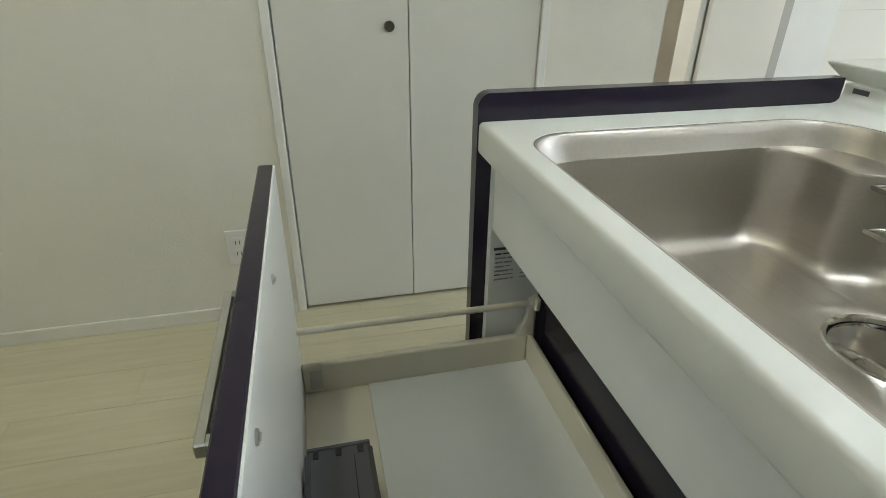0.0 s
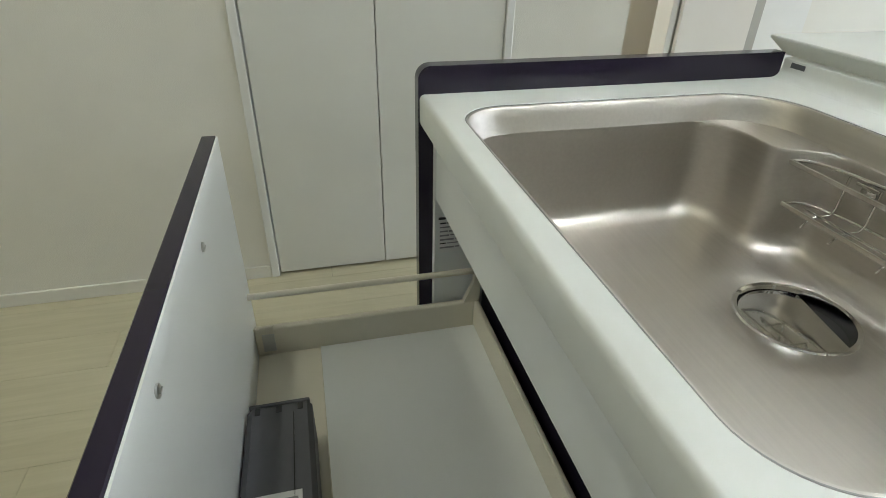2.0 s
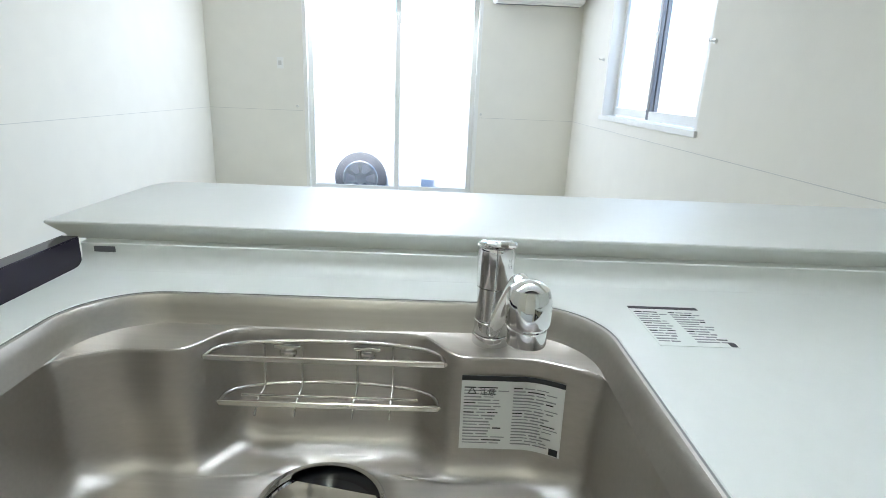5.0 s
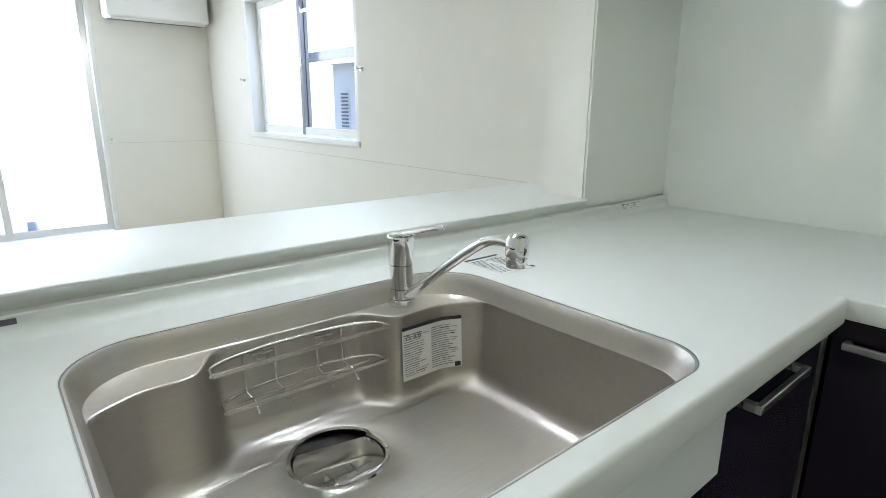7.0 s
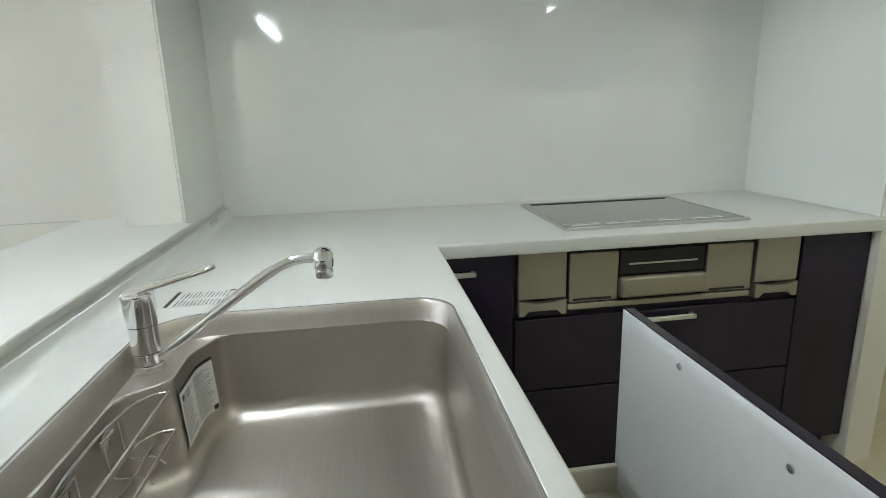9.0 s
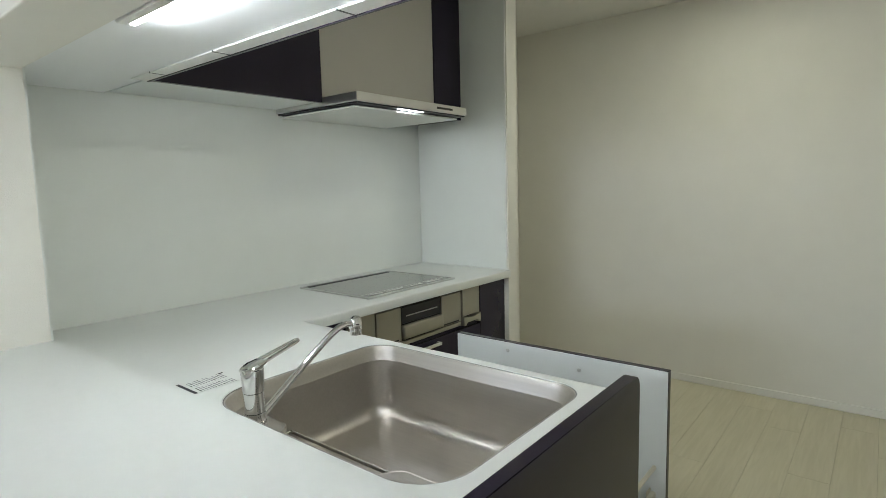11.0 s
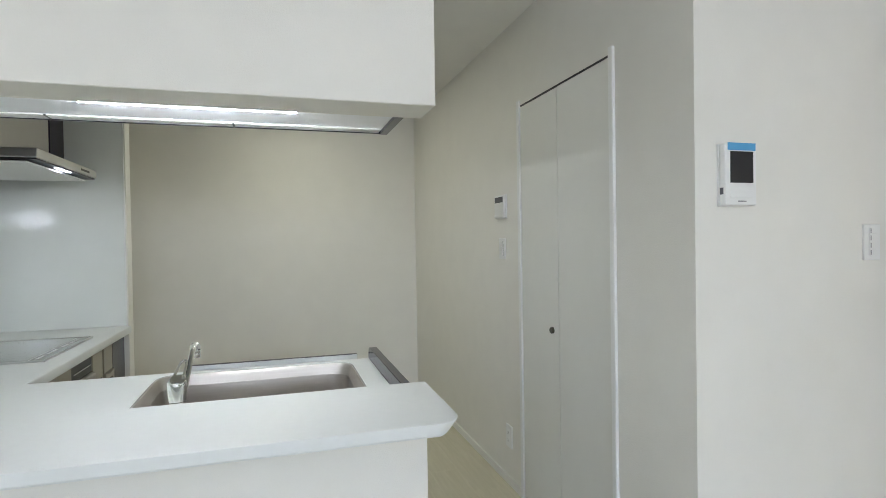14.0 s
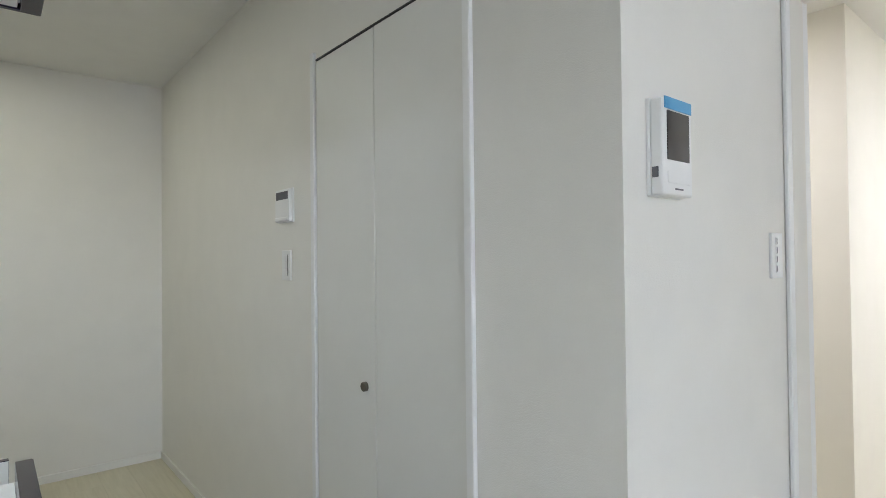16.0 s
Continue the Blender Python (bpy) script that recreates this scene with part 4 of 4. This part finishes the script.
part("casing", block(0.04, 0.84, SY, SY + 0.24, 1.882, 2.165, 0.03, 3), PLASTIC, ac, smooth=40)
part("flap", block(0.07, 0.81, SY + 0.15, SY + 0.230, 1.874, 1.881, 0.001, 1), TRIM, ac)
part("slot", block(0.07, 0.81, SY + 0.06, SY + 0.15, 1.878, 1.8815), GREY, ac)

# wall border line and baseboards
RAILZ = 0.872
bd = bmesh.new()
box(bd, 0.002, 0.90, SY, SY + 0.003, RAILZ, RAILZ + 0.003)
box(bd, 2.59, RX, SY, SY + 0.003, RAILZ, RAILZ + 0.003)
box(bd, 0.0, 0.003, SY + 0.003, -0.152, RAILZ, RAILZ + 0.003)
box(bd, RX - 0.003, RX, SY + 0.003, -1.67, RAILZ, RAILZ + 0.003)
solid("trim", bd, BORDER, "thin border line of the wall paper", "trim", kind="structure")


def skirting(x0, x1, y0, y1):
    solid("baseboard", block(x0, x1, y0, y1, 0.0, 0.047, 0.002, 1), SKIRT, "low white baseboard", "baseboard", kind="structure")


skirting(CLX - 0.010, CLX - 0.0005, 1.078, NY - 0.001)
skirting(CLX - 0.010, CLX - 0.0005, IY, 0.242)
skirting(0.66, CLX - 0.011, NY - 0.010, NY - 0.0005)
skirting(CLX - 0.010, RX - 0.032, IY - 0.010, IY - 0.0005)
skirting(RX - 0.010, RX - 0.0005, SY + 0.011, -1.67)
skirting(0.0005, RX - 0.011, SY + 0.0005, SY + 0.010)
skirting(0.0005, 0.010, SY + 0.011, -0.152)
skirting(0.011, 1.835, -0.160, -0.1505)
skirting(4.79, 4.7995, 0.036, 2.49)
skirting(4.79, 5.68, 0.0255, 0.0345)

# downlight
for dx, dy, watts in ((1.60, 2.49, 1.45), (1.60, 1.30, 0.95)):
    dl = thing("downlight", "small recessed ceiling downlight, lit", "lamp", "kitchen downlights")
    part("rim", lathe(bmesh.new(), (dx, dy, H - 0.006), [(0.052, 0.0), (0.056, 0.002), (0.056, 0.006)], 32), TRIM, dl)
    part("diffuser", lathe(bmesh.new(), (dx, dy, H - 0.0085), [(0.040, 0.0), (0.044, 0.002)], 32), SPOT, dl)
    area("downlight_light", (dx, dy, H - 0.012), (dx, dy, 0), 0.08, 0.08, watts, (1.0, 0.960, 0.745))
area("hood_light", (0.54, 1.44, HB - 0.006), (0.50, 1.44, 0), 0.03, 0.15, 0.3, (0.96, 0.98, 1.0))
# added hall lamps, out of view, placed to brighten the hall walls
HALLGLOW = glow("hall_fill_diffuser", (1.0, 0.90, 0.76), 2.0)
for hx, hy, watts, tint in ((3.85, 0.45, 4.2, (1.0, 0.91, 0.79)), (5.25, -1.55, 9.5, (1.0, 0.97, 0.93))):
    hl = thing("added_hall_light", "unseen round ceiling light added to brighten the hall", "lamp", "hall ceiling lights")
    part("base", lathe(bmesh.new(), (hx, hy, H - 0.012), [(0.125, 0.0), (0.135, 0.004), (0.135, 0.012)], 32), TRIM, hl)
    part("shade", lathe(bmesh.new(), (hx, hy, H - 0.052), [(0.05, 0.0), (0.11, 0.010), (0.122, 0.0395)], 32), HALLGLOW, hl, smooth=40)
    area("hall_fill_light", (hx, hy, H - 0.06), (hx, hy, 0), 0.26, 0.26, watts, tint)

# ---------------------------------------------------------------- outside
GZ = -0.42
solid("ground", block(-60, 60, -80, 60, GZ - 0.1, GZ), SOIL, "pale gravel and concrete ground outside", "ground", kind="structure")
car = thing("car", "white parked car with alloy wheels outside the window", "car")
cb = bmesh.new()
prof = [(0.0, 0.16), (0.0, 0.75), (0.75, 0.95), (1.35, 1.45), (2.9, 1.5), (3.8, 1.0), (4.1, 0.9), (4.15, 0.16)]
CYY = -6.58
left = [cb.verts.new((1.50 + x, CYY - 1.65, GZ + z)) for x, z in prof]
right = [cb.verts.new((1.50 + x, CYY, GZ + z)) for x, z in prof]
for k in range(len(prof)):
    q = (k + 1) % len(prof)
    cb.faces.new((left[k], left[q], right[q], right[k]))
cb.faces.new(left)
cb.faces.new(right[::-1])
part("body", cb, CARPAINT, car)
for x in (2.31, 4.81):
    wb = bmesh.new()
    c = Vector((x, CYY, GZ + 0.345))
    tube(wb, [c + Vector((0, -0.14, 0)), c + Vector((0, -0.12, 0)), c + Vector((0, 0.05, 0)), c + Vector((0, 0.07, 0))], [0.315, 0.345, 0.345, 0.315], 40)
    wheel = part("wheel", wb, RUBBER, car, smooth=40)
    rim = bmesh.new()
    tube(rim, [c + Vector((0, 0.071, 0)), c + Vector((0, 0.080, 0))], [0.235, 0.225], 36)
    part("rim", rim, ALUMINIUM, wheel, smooth=40)
    for k in range(6):
        a = k * math.pi / 3
        h0 = [c + Vector((math.cos(a + o) * r, 0.0805, math.sin(a + o) * r)) for r, o in ((0.08, -0.35), (0.20, -0.34), (0.20, 0.34), (0.08, 0.35))]
        hb = bmesh.new()
        vs = [hb.verts.new(p) for p in h0] + [hb.verts.new(p + Vector((0, 0.003, 0))) for p in h0]
        hb.faces.new(vs[:4])
        hb.faces.new(vs[4:][::-1])
        for i in range(4):
            hb.faces.new((vs[i], vs[(i + 1) % 4], vs[4 + (i + 1) % 4], vs[4 + i]))
        part("rim_opening", hb, SASHGREY, wheel)
house = thing("neighbour_house", "pale sided neighbouring house with dark low roof", "house")
part("wall", block(-12.0, -6.5, -14.0, -5.0, GZ, 2.45), SIDING, house)
part("roof", block(-12.5, -6.0, -14.6, -4.5, 2.45, 2.75, 0.02, 1), ROOF, house)
part("fascia", block(-6.0, -5.96, -14.6, -4.5, 2.36, 2.46), TRIM, house)
part("upper_wall", block(-12.0, -8.5, -13.0, -6.0, 2.75, 5.2), SIDING, house)
for y0 in (-13.5, -11.9):
    wn2 = part("shutter", block(-6.5, -6.46, y0, y0 + 0.42, 0.2, 1.7), SIDING, house)
    for k in range(14):
        part("slat", block(-6.46, -6.43, y0 + 0.03, y0 + 0.39, 0.26 + 0.1 * k, 0.31 + 0.1 * k), ROOF, wn2)

# ---------------------------------------------------------------- labels
def label_sheet(name, label, centre, u, v, w, h, rows, band=True, normal_off=0.0006, wrap=None, paper=None):
    """A printed sheet with unreadable lines as plain bars; u and v are its width and height directions."""
    ob = thing(name, label, "label")
    u, v = Vector(u).normalized(), Vector(v).normalized()
    n = u.cross(v).normalized()
    c = Vector(centre)

    def spot(a, b, lift):
        return wrap(a, b, lift) if wrap else c + u * a + v * b + n * lift

    def quad(nm, a0, a1, b0, b1, lift, mat):
        bm = bmesh.new()
        m = max(1, math.ceil((a1 - a0) / 0.012)) if wrap else 1
        cols = [[bm.verts.new(spot(a0 + (a1 - a0) * k / m, b, z)) for b, z in ((b0, lift - 0.0004), (b1, lift - 0.0004), (b1, lift), (b0, lift))] for k in range(m + 1)]
        for p, q in zip(cols, cols[1:]):
            for k in range(4):
                bm.faces.new((p[k], q[k], q[(k + 1) % 4], p[(k + 1) % 4]))
        bm.faces.new(cols[0])
        bm.faces.new(cols[-1][::-1])
        bmesh.ops.recalc_face_normals(bm, faces=bm.faces)
        part(nm, bm, mat, ob)

    quad("sheet", -w / 2, w / 2, -h / 2, h / 2, normal_off, paper or PAPER)
    if band:
        quad("title_band", -w / 2, w / 2, h / 2 - h * 0.065, h / 2, normal_off + 0.0005, INK)
    rng = random.Random(7)
    for k in range(rows):
        b = h / 2 - h * 0.15 - (h * 0.80) * k / rows
        for a0, a1 in ((-w * 0.47, -w * 0.02), (w * 0.02, w * 0.47)):
            a, end = a0, a0 + (a1 - a0) * rng.uniform(0.6, 1.0)
            while a < end - 0.06 * w:
                e = min(end, a + w * rng.uniform(0.08, 0.30))
                quad("text_line", a, e, b - h * 0.30 / rows * rng.uniform(0.6, 1.1), b, normal_off + 0.0005, INK if rng.random() < 0.12 else TEXT)
                a = e + w * 0.02
    quad("code_mark", w * 0.40, w * 0.48, -h * 0.49, -h * 0.40, normal_off + 0.0005, INK)


def on_bulge(a, b, lift):
    """A place on the rounded back wall of the sink, below the tap."""
    x, z = 1.186 - a, 0.745 + b
    return Vector((x, back_line(x) + 0.0045 + (0.79 - z) * 0.045 + lift, z))


label_sheet("sink_label", "white care label stuck inside the sink", (1.186, 0.21, 0.742), (-1, 0, 0), (0, 0, 1), 0.127, 0.103, 19, wrap=on_bulge)
words = bpy.data.curves.new("words", "FONT")
words.body = "注意"
words.size = 0.0105
words_ob = new("caution_word", words)
words_mesh = bpy.data.meshes.new_from_object(words_ob.evaluated_get(bpy.context.evaluated_depsgraph_get()))
bpy.data.objects.remove(words_ob)
words_mesh.materials.clear()
words_mesh.materials.append(INK)
caution = new("caution_word", words_mesh)
caution.parent = bpy.data.objects["sink_label"]
spot0 = on_bulge(-0.041, 0.026, 0.0014)
caution.matrix_world = Matrix.Translation(spot0) @ Matrix(((-1, 0, 0, 0), (0.02, -0.045, 1, 0), (0, 1, 0.045, 0), (0, 0, 0, 1)))
tri = bmesh.new()
for (a0, b0), (a1, b1) in (((-0.055, 0.027), (-0.050, 0.036)), ((-0.050, 0.036), (-0.045, 0.027)), ((-0.045, 0.027), (-0.055, 0.027))):
    tube(tri, [on_bulge(a0, b0, 0.0012), on_bulge(a1, b1, 0.0012)], 0.0006, 5)
part("caution_sign", tri, INK, bpy.data.objects["sink_label"])
label_sheet("worktop_label", "clear printed care label on the worktop", (0.974, 0.180, CZ + 0.0002), (-1, 0, 0), (0, -1, 0), 0.095, 0.120, 13, True, paper=MARBLE)
label_sheet("upstand_label", "small printed label on the upstand", (0.235, 0.0244, CZ + 0.024), (-1, 0, 0), (0, 0, 1), 0.10, 0.018, 4, True)
label_sheet("cabinet_label", "printed warning label inside the cabinet", (EX - 0.0184, 0.632, 0.605), (0, -1, 0), (0, 0, 1), 0.10, 0.075, 7)

# ---------------------------------------------------------------- floor planks
plank_mesh = {}
PW = 0.160


def plank(x0, x1, y0, y1):
    w, d = round(x1 - x0, 3), round(y1 - y0, 3)
    key = (w, d)
    if key not in plank_mesh:
        bm = bmesh.new()
        box(bm, 0.0005, w - 0.0005, 0.0005, d - 0.0005, -0.011, 0.0)
        plank_mesh[key] = mesh_of("plank", bm, FLOOR)
    ob = new("plank", plank_mesh[key])
    ob.location = (x0, y0, 0)
    ob.parent = floor
    return ob


floor = tagged(new("floor"), "pale oak plank floor", "floor", kind="structure")
x = 2.134 - 14 * PW
row = 0
JOINT = {12: 1.607, 14: 1.817, 15: 1.521}
while x < 5.8:
    a, b = max(x, 0.0), min(x + PW, 5.8)
    y = JOINT.get(row, 1.84 - 0.85 + (row * 7 % 10) * 0.121) - 1.21 * 7
    while y < NY:
        c, d = max(y, SY), min(y + 1.21, NY)
        if d - c > 0.02 and b - a > 0.005:
            plank(a, b, c, d)
        y += 1.21
    x += PW
    row += 1
